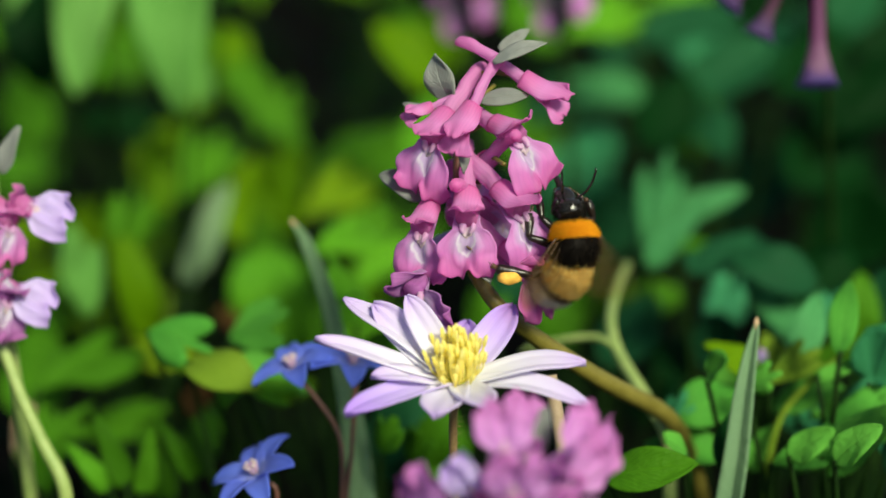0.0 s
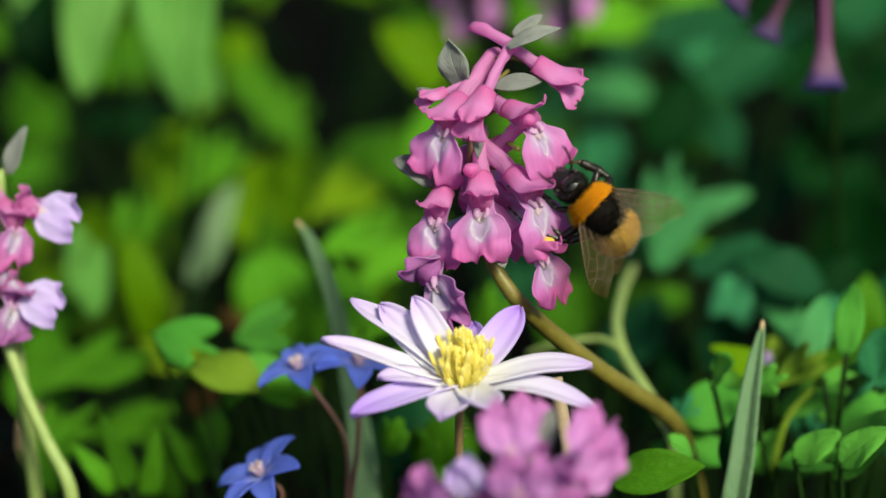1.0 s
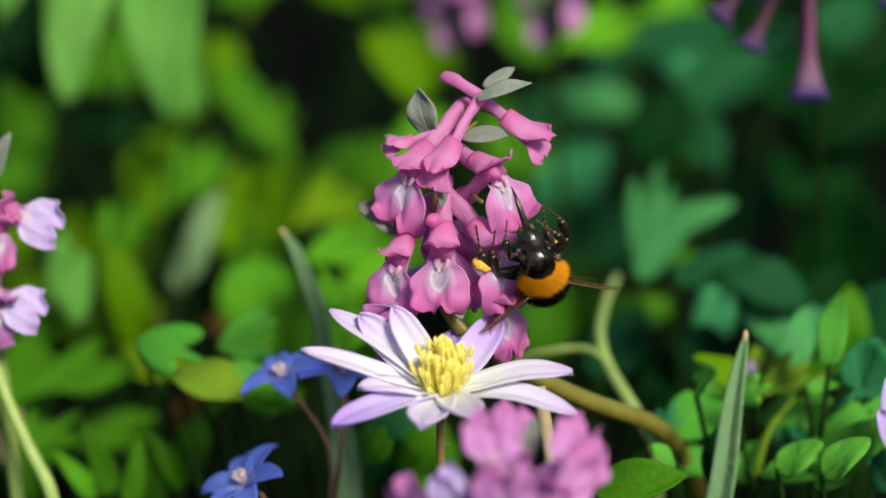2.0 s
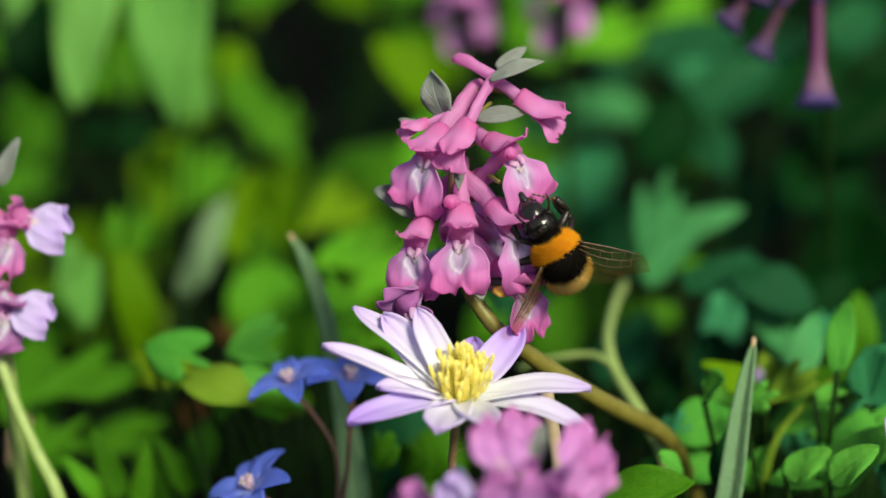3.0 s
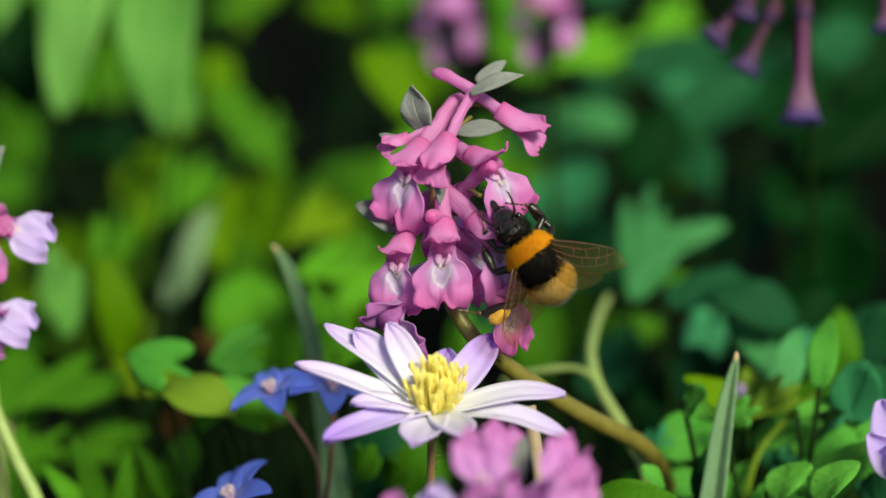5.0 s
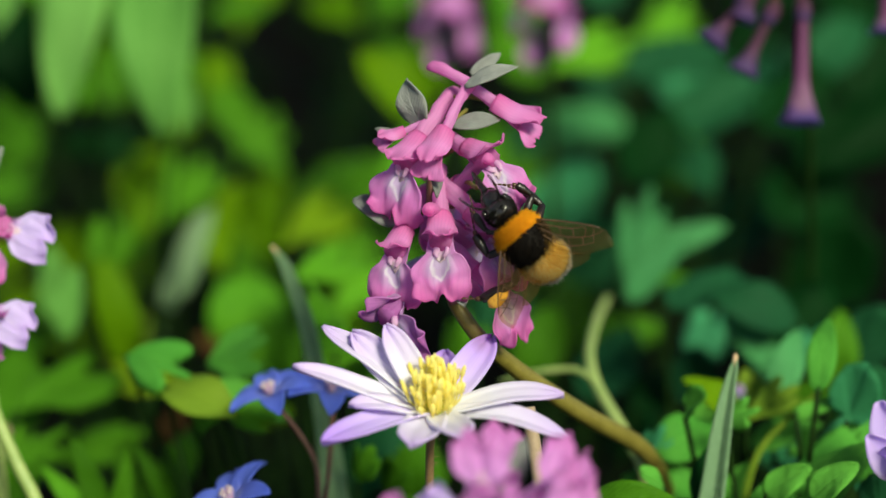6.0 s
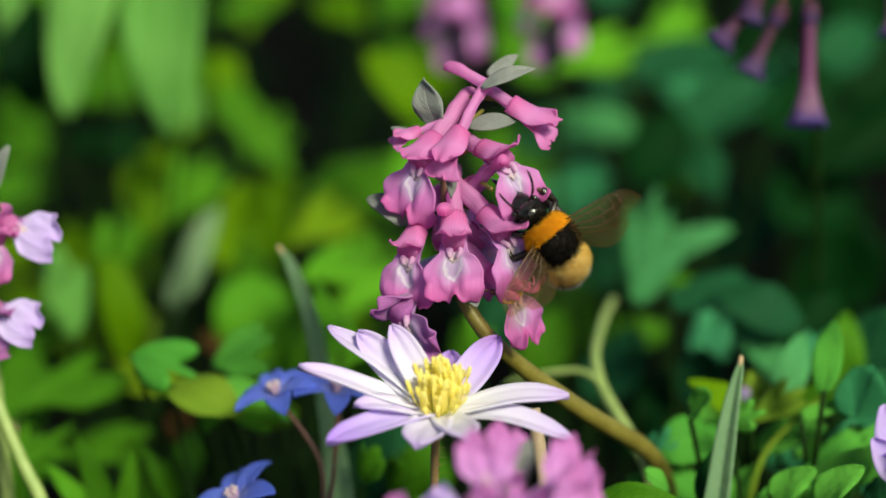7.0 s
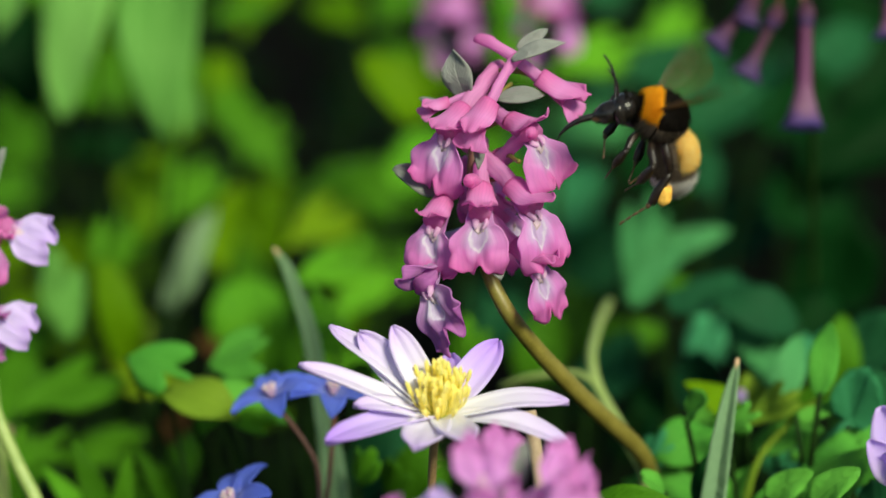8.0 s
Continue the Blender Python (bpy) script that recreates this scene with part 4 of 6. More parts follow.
plant("lobed green leaves between the squill stalks", "background plants", (-0.0288, 0.3370, -0.012), (
    ((-0.0589, 0.3345, 0.1209), (-0.0451, 0.3282, 0.1189), 0.0140, (-0.105, -0.445, 0.889), 'fan', M_LEAFLET),
    ((-0.0502, 0.3271, 0.1177), (-0.0367, 0.3205, 0.1143), 0.0095, (-0.045, -0.447, 0.894), 'oval', M_YOUNG),
    ((-0.0484, 0.3361, 0.1129), (-0.0277, 0.3295, 0.1102), 0.0085, (0.195, -0.64, 0.743), 'oval', M_LEAFLET),
    ((-0.0454, 0.3471, 0.1143), (-0.0317, 0.3432, 0.1205), 0.0140, (-0.247, -0.632, 0.734), 'fan', M_LEAFLET),
    ((-0.0209, 0.362, 0.1182), (-0.0295, 0.3579, 0.1244), 0.0120, (0.259, -0.63, 0.732), 'fan', M_FRESH),
    ((-0.0401, 0.3283, 0.1116), (-0.0287, 0.3229, 0.1122), 0.0075, (0.186, -0.641, 0.745), 'fan', M_FRESH),
    ((-0.0148, 0.3198, 0.1018), (-0.0118, 0.3174, 0.1112), 0.0085, (-0.109, -0.649, 0.753), 'fan', M_FRESH),
    ((-0.0097, 0.3192, 0.0998), (-0.007, 0.3166, 0.1088), 0.0090, (-0.162, -0.644, 0.748), 'fan', M_MID),
    ((-0.0271, 0.3606, 0.1139), (-0.0161, 0.3557, 0.1175), 0.0100, (0.2, -0.639, 0.743), 'fan', M_FRESH),
    ((-0.0179, 0.3435, 0.1099), (-0.0128, 0.34, 0.1171), 0.0080, (-0.236, -0.634, 0.736), 'oval', M_MID),
    ((-0.0361, 0.3638, 0.1077), (-0.044, 0.3598, 0.1142), 0.0120, (-0.015, -0.652, 0.758), 'fan', M_FRESH),
    ((-0.046, 0.3326, 0.1086), (-0.0391, 0.3289, 0.1147), 0.0090, (0.037, -0.652, 0.757), 'oval', M_FRESH),
), 120)
plant("fresh green leaflets low in the bed", "background plants", (0.0637, 0.3097, -0.012), (
    ((0.0551, 0.2964, 0.1105), (0.0618, 0.2934, 0.1171), 0.0055, (0.07, -0.651, 0.756), 'oval', M_LEAFLET),
    ((0.0618, 0.2916, 0.1118), (0.0688, 0.289, 0.1196), 0.0058, (-0.218, -0.637, 0.739), 'oval', M_LEAFLET),
    ((0.0425, 0.3101, 0.1203), (0.0463, 0.3062, 0.1246), 0.0060, (0.082, -0.65, 0.755), 'round', M_LEAFLET),
    ((0.0502, 0.314, 0.116), (0.0558, 0.3102, 0.1208), 0.0070, (0, -0.653, 0.758), 'fan', M_LEAFLET),
    ((0.0385, 0.3013, 0.1093), (0.0331, 0.2975, 0.1137), 0.0070, (0.216, -0.637, 0.74), 'fan', M_LEAFLET),
), 121)

# ---------------------------------------------------------------- the carpet of leaves behind and around
def carpet():
    rng = random.Random(11)
    # leaf colours darkened to stand for shade between the plants, on both sides
    mats = {"sun": [M_DARK_SHADE, M_GAP_SHADE, M_GAP_SHADE, M_GAP_SHADE], "shade": [M_GAP_SHADE, M_GAP_SHADE, M_GAP_SHADE, M_DARK_SHADE]}
    made = {}
    for side in mats:
        made[side] = []
        for k in range(4):
            blades = []
            for i in range(14):
                w = 2 * math.pi * i / 14 * 5 + rng.uniform(-0.3, 0.3)
                reach, high = rng.uniform(0.008, 0.04), rng.choice((rng.uniform(0.012, 0.05), rng.uniform(0.04, 0.105)))
                size = rng.uniform(0.02, 0.038)
                out = Vector((math.cos(w), math.sin(w), 0))
                base = out * reach + Vector((0, 0, high))
                tip = base + out * size * 0.8 + Vector((0, 0, rng.uniform(-0.3, 0.5) * size))
                kind = rng.choice(["fan", "fan", "round", "oval"])
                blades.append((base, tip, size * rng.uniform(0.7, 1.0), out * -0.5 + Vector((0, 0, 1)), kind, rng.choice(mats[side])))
            label = "low leafy plant in the bed, coloured near black as shade" if side == "sun" else "low leafy plant in the bed with shade put into its green"
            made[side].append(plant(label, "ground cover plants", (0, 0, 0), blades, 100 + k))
    first = {side: [True] * 4 for side in mats}
    for row in range(18):
        y = 0.38 + row * 0.062
        n = 5 + row // 2
        for i in range(n):
            x = (i - (n - 1) / 2) * 0.066 + rng.uniform(-0.02, 0.02)
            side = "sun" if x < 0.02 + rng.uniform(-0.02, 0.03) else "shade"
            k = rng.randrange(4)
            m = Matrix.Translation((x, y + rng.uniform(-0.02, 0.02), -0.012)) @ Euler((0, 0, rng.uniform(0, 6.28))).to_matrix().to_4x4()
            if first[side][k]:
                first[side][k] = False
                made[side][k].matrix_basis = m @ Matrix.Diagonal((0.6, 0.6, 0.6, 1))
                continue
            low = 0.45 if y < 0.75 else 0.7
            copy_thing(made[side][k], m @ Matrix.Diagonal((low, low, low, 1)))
    more = random.Random(31)
    for row in range(11):
        for x in (-0.43, -0.35, -0.27, 0.27, 0.35, 0.43):
            if abs(x) < (4 + row // 2) * 0.033 + 0.05:
                continue
            m = Matrix.Translation((x + more.uniform(-0.03, 0.03), 0.36 + row * 0.062 + more.uniform(-0.02, 0.02), -0.012)) @ Euler((0, 0, more.uniform(0, 6.28))).to_matrix().to_4x4()
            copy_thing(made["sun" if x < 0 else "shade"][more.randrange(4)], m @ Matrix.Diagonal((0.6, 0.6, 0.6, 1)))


carpet()


def wide_bed():
    """The bed goes on around: low leaves past counting."""
    rng = random.Random(21)
    # one sheet mid green, the other in the colour darkened for shade
    for mat, name, share in ((M_MID, "ground_cover", 0.5), (M_GAP_SHADE, "ground_cover", 0.5)):
        m = Mesh()
        for i in range(3600):
            x, y = rng.uniform(-1.6, 1.6), rng.uniform(-1.0, 2.6)
            if 0.2 < y < 1.45 and abs(x) < 0.48 or x * x + y * y < 0.03:
                continue
            w = rng.uniform(0, 6.28)
            z = rng.uniform(0.01, 0.07)
            size = rng.uniform(0.025, 0.05)
            a = Vector((math.cos(w), math.sin(w), rng.uniform(-0.3, 0.4)))
            s = Vector((-math.sin(w), math.cos(w), 0)) * rng.uniform(0.3, 0.45)
            o = Vector((x, y, z))
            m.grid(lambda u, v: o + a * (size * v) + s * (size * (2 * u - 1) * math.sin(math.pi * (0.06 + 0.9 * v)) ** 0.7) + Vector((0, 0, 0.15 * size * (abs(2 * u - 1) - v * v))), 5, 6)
        tagged(part(name, m, mat), "dense low leaves covering the bed, mid green and shade-dark", "ground cover", kind="stuff")


wide_bed()


# ---------------------------------------------------------------- corydalis flower spikes
def flower_meshes(lip_mat, tube_mat, seed, shut=0.0):
    """Meshes of one two-lipped spurred flower: x runs to the mouth, z up; sizes in metres."""
    k = 0.001
    rng = random.Random(seed)
    ph, ph2, wide, droop, curl = rng.uniform(0, 6), rng.uniform(0, 6), rng.uniform(0.92, 1.12), rng.uniform(-0.1, 0.12), rng.uniform(0.7, 1.4)
    lean = rng.uniform(-0.45, 0.45)
    def at(x, y, z):
        return Vector((x * k, y * k, z * k))
    def wrinkle(q, size):
        v = Vector(q)
        return tuple(v + size * Vector((noise.noise(v * 420 + Vector((seed, 0, 0))), noise.noise(v * 420 + Vector((9, seed, 0))), noise.noise(v * 420 + Vector((0, 9, seed))))))
    spur = Mesh().tube([at(-8.7, lean, -0.5), at(-8.3, lean, 0.2), at(-6.5, lean * 0.6, 0.9), at(-3, 0, 1.1), at(1, 0, 0.8), at(4.5, 0, 0.4), at(7, 0, 0.3), at(8.4, 0, 0.4)],
                       [r * (1 - 0.22 * shut) for r in (0.0006, 0.0011, 0.00125, 0.0012, 0.00125, 0.0015, 0.0018, 0.0016)], 18, 6)
    spur.v = [wrinkle((q[0], q[1] * (1.05 if q[2] < 0.0008 else 0.85), q[2]), 0.0003) for q in spur.v]
    def upper(u, v):
        """The hood: it wraps the tube and flares into an upturned, notched rim."""
        x = 2 * u - 1
        ang = x * 1.75 * (1 - 0.7 * v)
        r = 1.75 + 1.7 * v ** 1.6
        tip = max(0.0, (v - 0.7) / 0.3)
        side = math.sin(ang) * r * (1 + 0.35 * v * wide) * (1 - 0.3 * tip * tip)
        rise = 0.35 + math.cos(ang) * r - (r - 1.75) * 1.05 + 4.6 * (curl - 0.9 * shut) * max(0.0, v - 0.5) ** 1.5 + 0.7 * x * x * v * v
        rise += (0.4 * math.sin(6 * x + ph) + 0.6 * lean * x) * v * v
        along = 3.0 + 8.4 * v - 1.7 * x * x * v * v - 0.7 * math.exp(-(x / 0.22) ** 2) * tip + 0.25 * math.sin(5 * x + ph2) * v
        return wrinkle(at(along, side, rise), 0.0002)
    up = Mesh().grid(upper, 21, 17, 0.00022)
    def lower(u, v):
        """The lip: a narrow claw under the tube, then a broad two-lobed blade that hangs down."""
        x = 2 * u - 1
        a = min(1.0, v / 0.25)
        b = max(0.0, (v - 0.25) / 0.75)
        side = abs(x)
        ends = 1 - (0.25 * math.exp(-((x - 0.12 * lean) / 0.14) ** 2) + 0.16 * side ** 4 + 0.07 * math.sin(6 * x + ph) + 0.04 * math.sin(13 * x + ph2)) * b ** 2
        w = (1.7 + 0.5 * a + 2.1 * math.sin(min(1.0, b / (0.38 + 0.3 * shut)) * math.pi / 2) + 0.25 * math.sin(7 * b + ph2) * b) * (1 + (wide - 1) * b)
        w *= (1 - 0.25 * shut) * (1 - (0.12 + 0.4 * shut) * max(0, (b - 0.7) / 0.3) ** 2)
        c = b * ends
        side_turn = 1.2 * lean * x * b
        lx = 4.0 + 4.6 * a + ((4.4 + 4 * droop) * (1 - shut) + 3.4 * shut) * math.sin(1.25 * c)
        lz = -0.8 + 0.7 * shut - 0.6 * a - ((6.4 - 3 * droop) * (1 - shut) + 0.7 * shut) * c ** 1.1
        ruffle = 0.85 * math.sin(5.0 * x + ph) * b ** 1.5 * (0.3 + side) + 0.7 * math.sin(9 * b + ph2 + 2 * x) * side ** 2 * b
        cup = 0.8 * x * x * (1 - b) - 0.55 * side ** 2.2 * b * (1 - 0.5 * b)
        keel = -0.7 * math.exp(-(x / 0.2) ** 2) * math.sin(math.pi * min(1, b * 1.2)) + 0.4 * math.exp(-((side - 0.36) / 0.12) ** 2) * math.sin(math.pi * min(1, b * 1.25))
        curl_end = 1.5 * max(0, b - 0.72) ** 2 * 8 * (0.45 + 0.55 * math.sin(7 * x + ph2))
        n = (ruffle + cup + keel + curl_end) * (1 - 0.65 * shut)
        return wrinkle(at(lx + 0.85 * n, x * w, lz + 0.5 * n + 2.2 * side_turn * (1 - shut)), 0.00045)
    low = Mesh().grid(lower, 31, 25, 0.00016)
    inner = Mesh()
    for sy in (-1, 1):
        inner.tube([at(4.5, sy * 0.5, -0.5), at(7.2, sy * 0.7, -0.7), at(8.3, sy * 0.8, -0.8), at(9.0, sy * 0.7, -1.0), at(9.5, sy * 0.4, -1.4)], [0.0004, 0.0005, 0.0005, 0.0004, 0.0002], 10, 5)
    inner.v = [wrinkle(q, 0.0005) for q in inner.v]
    def crest(u, v):
        x = 2 * u - 1
        w = 0.6 + 0.65 * math.sin(2.2 * v)
        return wrinkle(at(7.8 + 1.7 * v - 0.6 * x * x * v, x * w, -0.75 - 0.6 * v - 1.3 * v * v + 0.5 * abs(x) * v + 0.3 * math.sin(8 * x + ph) * v), 0.0006)
    frill = Mesh().grid(crest, 13, 9, 0.0002)
    pedicel = Mesh().tube([at(-4.5, 0, -3.4), at(-2.5, 0, -2.2), at(0, 0, -0.4), at(2, 0, 0.2)], [0.0004, 0.00035, 0.00045, 0.0004], 6, 4)
    return [("spur", spur.data("spur", tube_mat), "smooth magenta-pink tube"), ("upper_petal", up.data("upper_petal", tube_mat), ""),
            ("lower_petal", low.data("lower_petal", lip_mat), "broad lobed lip with a pale centre"), ("inner_petal", inner.data("inner_petal", M_SNOUT), "pale inner petals"),
            ("crest", frill.data("crest", M_INNER), "whitish crumpled crest"), ("pedicel", pedicel.data("pedicel", M_OLIVE), "")]


PINKS = [flower_meshes(M_LIP, M_TUBE, 3 + 7 * i) for i in range(9)]
OLDS = [flower_meshes(M_OLD, M_OLD, 50)]
YOUNGS = [[p for p in flower_meshes(M_TUBE, M_TUBE, 91, 1.0) if p[0] not in ("inner_petal", "crest")]]
PALES = [flower_meshes(M_PALELIP, M_TUBE, 61), flower_meshes(M_PALELIP, M_TUBE, 64)]
PLAINS = [flower_meshes(M_FORE, M_FORE, 80), flower_meshes(M_FORE, M_FORE, 83)]
FLOWER_COUNT = [0]


def add_flower(parent, kind, origin, forward, up, size=1.0):
    """One flower as a part of a spike, its petals under it."""
    FLOWER_COUNT[0] += 1
    (name, mesh, label), *rest = kind[FLOWER_COUNT[0] * 2 % len(kind)]
    f = part(name, mesh, None, parent, label, facing(forward, up, origin) @ Matrix.Diagonal((size, size, size, 1)))
    f.name = "flower"
    for name, mesh, label in rest:
        part(name, mesh, None, f, label)
    return f


def add_bract(parent, base, tip, width, normal, seed):
    part("bract", blade_mesh(base, tip, width, normal, "oval", random.Random(seed)), M_BRACT, parent, "grey-green pointed bract")


HEAD = (0.0075, 0.29501, 0.15154)
spike = thing("corydalis", "pink corydalis flower spike on a bent olive stem", "flower", "corydalis spikes", Matrix.Translation(HEAD))
part("rachis", Mesh().tube([(0.0003, -0.0003, -0.001), (-0.0018, 0.0022, 0.0069), (-0.0027, 0.0045, 0.0139), (-0.0022, 0.0067, 0.0209), (0.0001, 0.0087, 0.027), (0.0038, 0.0105, 0.0325)], [0.0011, 0.001, 0.0008, 0.0005], 8), M_RED, spike)
for kind, origin, forward, up, size in (
    (YOUNGS, (0.0052, 0.0095, 0.0312), (0.82, -0.25, -0.51), (0.42, -0.45, 0.79), 0.92),
    (PINKS, (-0.0026, 0.0071, 0.0266), (-0.513, -0.738, -0.439), (-0.096, -0.459, 0.883), 0.95),
    (YOUNGS, (0.0012, 0.0047, 0.0287), (-0.435, -0.658, -0.614), (-0.13, -0.629, 0.766), 0.85),
    (YOUNGS, (-0.0051, 0.0069, 0.0267), (-0.919, -0.307, -0.248), (-0.063, -0.505, 0.861), 0.5),
    (PINKS, (0.0014, 0.0064, 0.0237), (0.647, -0.755, -0.104), (-0.076, -0.199, 0.977), 0.92),
    (PINKS, (0.0017, 0.0028, 0.015), (0.57, -0.742, -0.354), (0.106, -0.361, 0.927), 1.0),
    (PINKS, (-0.0063, 0.004, 0.012), (-0.343, -0.854, -0.392), (-0.137, -0.367, 0.92), 0.88),
    (PINKS, (-0.0014, 0.0021, 0.0149), (-0.027, -0.908, -0.418), (0.002, -0.418, 0.908), 0.95),
    (PINKS, (0.0021, 0.0013, 0.0055), (0.68, -0.614, -0.402), (0.142, -0.427, 0.893), 0.92),
    (OLDS, (-0.0075, 0.0019, 0.0008), (-0.308, -0.939, -0.155), (-0.77, 0.08, 0.63), 1.0),
    (PINKS, (0.0032, 0.0032, 0.0189), (-0.377, 0.725, -0.576), (0.066, 0.642, 0.764), 0.85),
    (PINKS, (-0.0002, 0.0015, 0.0116), (0.426, 0.711, -0.56), (-0.082, 0.647, 0.758), 0.85),
):
    add_flower(spike, kind, origin, forward, up, size * 1.12)
for base, tip, width, normal in (
    ((-0.0037, 0.0076, 0.027), (-0.0059, 0.009, 0.0345), 0.0056, (-0.613, -0.666, 0.425)),
    ((0.0034, 0.0065, 0.0333), (0.012, 0.0064, 0.0363), 0.0028, (0.2, -0.54, 0.817)),
    ((0.0045, 0.013, 0.034), (0.0095, 0.0159, 0.0366), 0.0022, (-0.205, -0.979, -0.012)),
    ((-0.0078, 0.0039, 0.0121), (-0.0155, 0.0051, 0.0158), 0.0048, (-0.202, -0.653, 0.73)),
    ((0.0012, 0.0056, 0.0273), (0.0089, 0.0068, 0.0277), 0.0029, (0.103, -0.802, 0.589)),
    ((-0.0003, -0.0017, 0.0044), (0.0017, -0.0061, 0.0006), 0.0042, (0.299, -0.872, 0.387)),
    ((-0.0074, 0.0081, 0.0252), (-0.0114, 0.0085, 0.0266), 0.0015, (-0.001, -0.917, 0.399)),
    ((-0.002, 0.002, 0.0226), (-0.0019, -0.0017, 0.0175), 0.002, (0.301, -0.907, 0.293)),
):
    add_bract(spike, base, tip, width, normal, 5)
spike_stem = part("stem", Mesh().tube([(0.012, 0.045, -0.1268), (0.0065, 0.017, -0.03), (0.0035, 0.006, -0.0088), (0, 0, 0), (-0.0084, -0.0071, 0.0104), (-0.0173, -0.012, 0.0214), (-0.0233, -0.0154, 0.0302), (-0.0265, -0.0135, 0.036), (-0.027, -0.0126, 0.0389)], [0.0017, 0.0017, 0.0016, 0.0015, 0.0013, 0.0011], 10), M_OLIVE, spike, "bent olive-green stem")


def small_spike(label, foot, top, flowers, bracts, stem_mat=M_STEM, scale=1.0):
    """A spike that stands still, from its foot on the ground."""
    f = Vector(foot)
    t = thing("corydalis", label, "flower", "corydalis spikes", Matrix.Translation(f))
    p = Vector(top) - f
    part("stem", Mesh().tube([(0, 0, -0.005), p * 0.5 + Vector((0.004, 0, 0)), p * 0.9, p], [0.0015, 0.0013, 0.0008], 8), stem_mat, t)
    for kind, origin, forward, up, size in flowers:
        add_flower(t, kind, Vector(origin) - f, forward, up, size * scale)
    for base, tip, width, normal in bracts:
        add_bract(t, Vector(base) - f, Vector(tip) - f, width, normal, 8)
    return t


# a spike close to the lens, seen from above
small_spike("pink corydalis spike close by, below the white anemone", (0.006, 0.262, -0.01), (0.0054, 0.2389, 0.1398), (
    (PLAINS, (0.0050, 0.2356, 0.1359), (0.051, -0.608, 0.792), (0, -0.766, -0.643), 0.95),
    (PALES, (0.0054, 0.2367, 0.1328), (-0.717, -0.561, 0.414), (0.303, -0.73, -0.612), 0.7),
    (PLAINS, (0.0081, 0.2372, 0.1343), (0.721, -0.347, 0.6), (-0.422, -0.729, -0.539), 1.05),
    (PLAINS, (0.0073, 0.2352, 0.1348), (0.858, -0.511, 0.06), (0.1, -0.322, 0.942), 1.0),
    (PLAINS, (0.0046, 0.2324, 0.1324), (-0.861, -0.466, 0.205), (0.097, -0.729, -0.678), 1.0),
    (PLAINS, (0.0054, 0.2316, 0.1366), (0.1, -0.946, 0.307), (0, -0.508, -0.861), 0.95),
    (PLAINS, (0.0055, 0.2425, 0.1346), (0.463, -0.132, 0.877), (0, -0.766, -0.643), 0.8),
    (PLAINS, (0.0073, 0.2348, 0.1333), (0.812, -0.448, 0.373), (0.1, -0.814, -0.573), 1.1),
), (((0.0086, 0.2401, 0.1367), (0.0118, 0.2453, 0.1432), 0.0035, (0, -0.951, 0.309)),), M_TAN, 0.95)

# a spike at the edge of the bed, with pale lips
small_spike("pale pink corydalis spike beside a yellow-green stem", (-0.0833, 0.3052, -0.01), (-0.0801, 0.3172, 0.1583), (
    (PALES, (-0.0779, 0.3193, 0.1501), (0.475, -0.798, 0.371), (-0.784, -0.192, 0.59), 0.95),
    (PINKS, (-0.081, 0.3157, 0.1537), (0.609, -0.671, -0.423), (0.549, -0.076, 0.833), 0.9),
    (PALES, (-0.081, 0.3138, 0.1368), (0.573, -0.742, 0.349), (-0.697, -0.216, 0.683), 0.9),
    (OLDS, (-0.081, 0.3118, 0.1416), (0.539, -0.713, -0.449), (0.549, -0.076, 0.833), 0.9),
    (PALES, (-0.0833, 0.3192, 0.1484), (-0.873, -0.483, -0.073), (0, -0.008, 1), 1.0),
), (((-0.0786, 0.3169, 0.1574), (-0.0754, 0.3194, 0.1652), 0.0034, (-0.309, -0.819, 0.483)),))

# two pink spikes far back
for foot, top, seed in (((0.0025, 0.5012, -0.01), (0.0025, 0.5173, 0.1684), 1), ((0.0259, 0.4819, -0.01), (0.0272, 0.4979, 0.1735), 2)):
    rng = random.Random(seed)
    p = Vector(top)
    fl = []
    for i in range(7):
        w = i * 2.4
        o = p - Vector((0, 0, 0.0035 * i))
        fl.append((rng.choice([PINKS, PLAINS]), o, (math.cos(w), math.sin(w) * 0.8 - 0.4, -0.5), (0, 0, 1), 0.9))
    small_spike("pink corydalis spike far back in the bed", foot, top, fl, (), M_STALK)


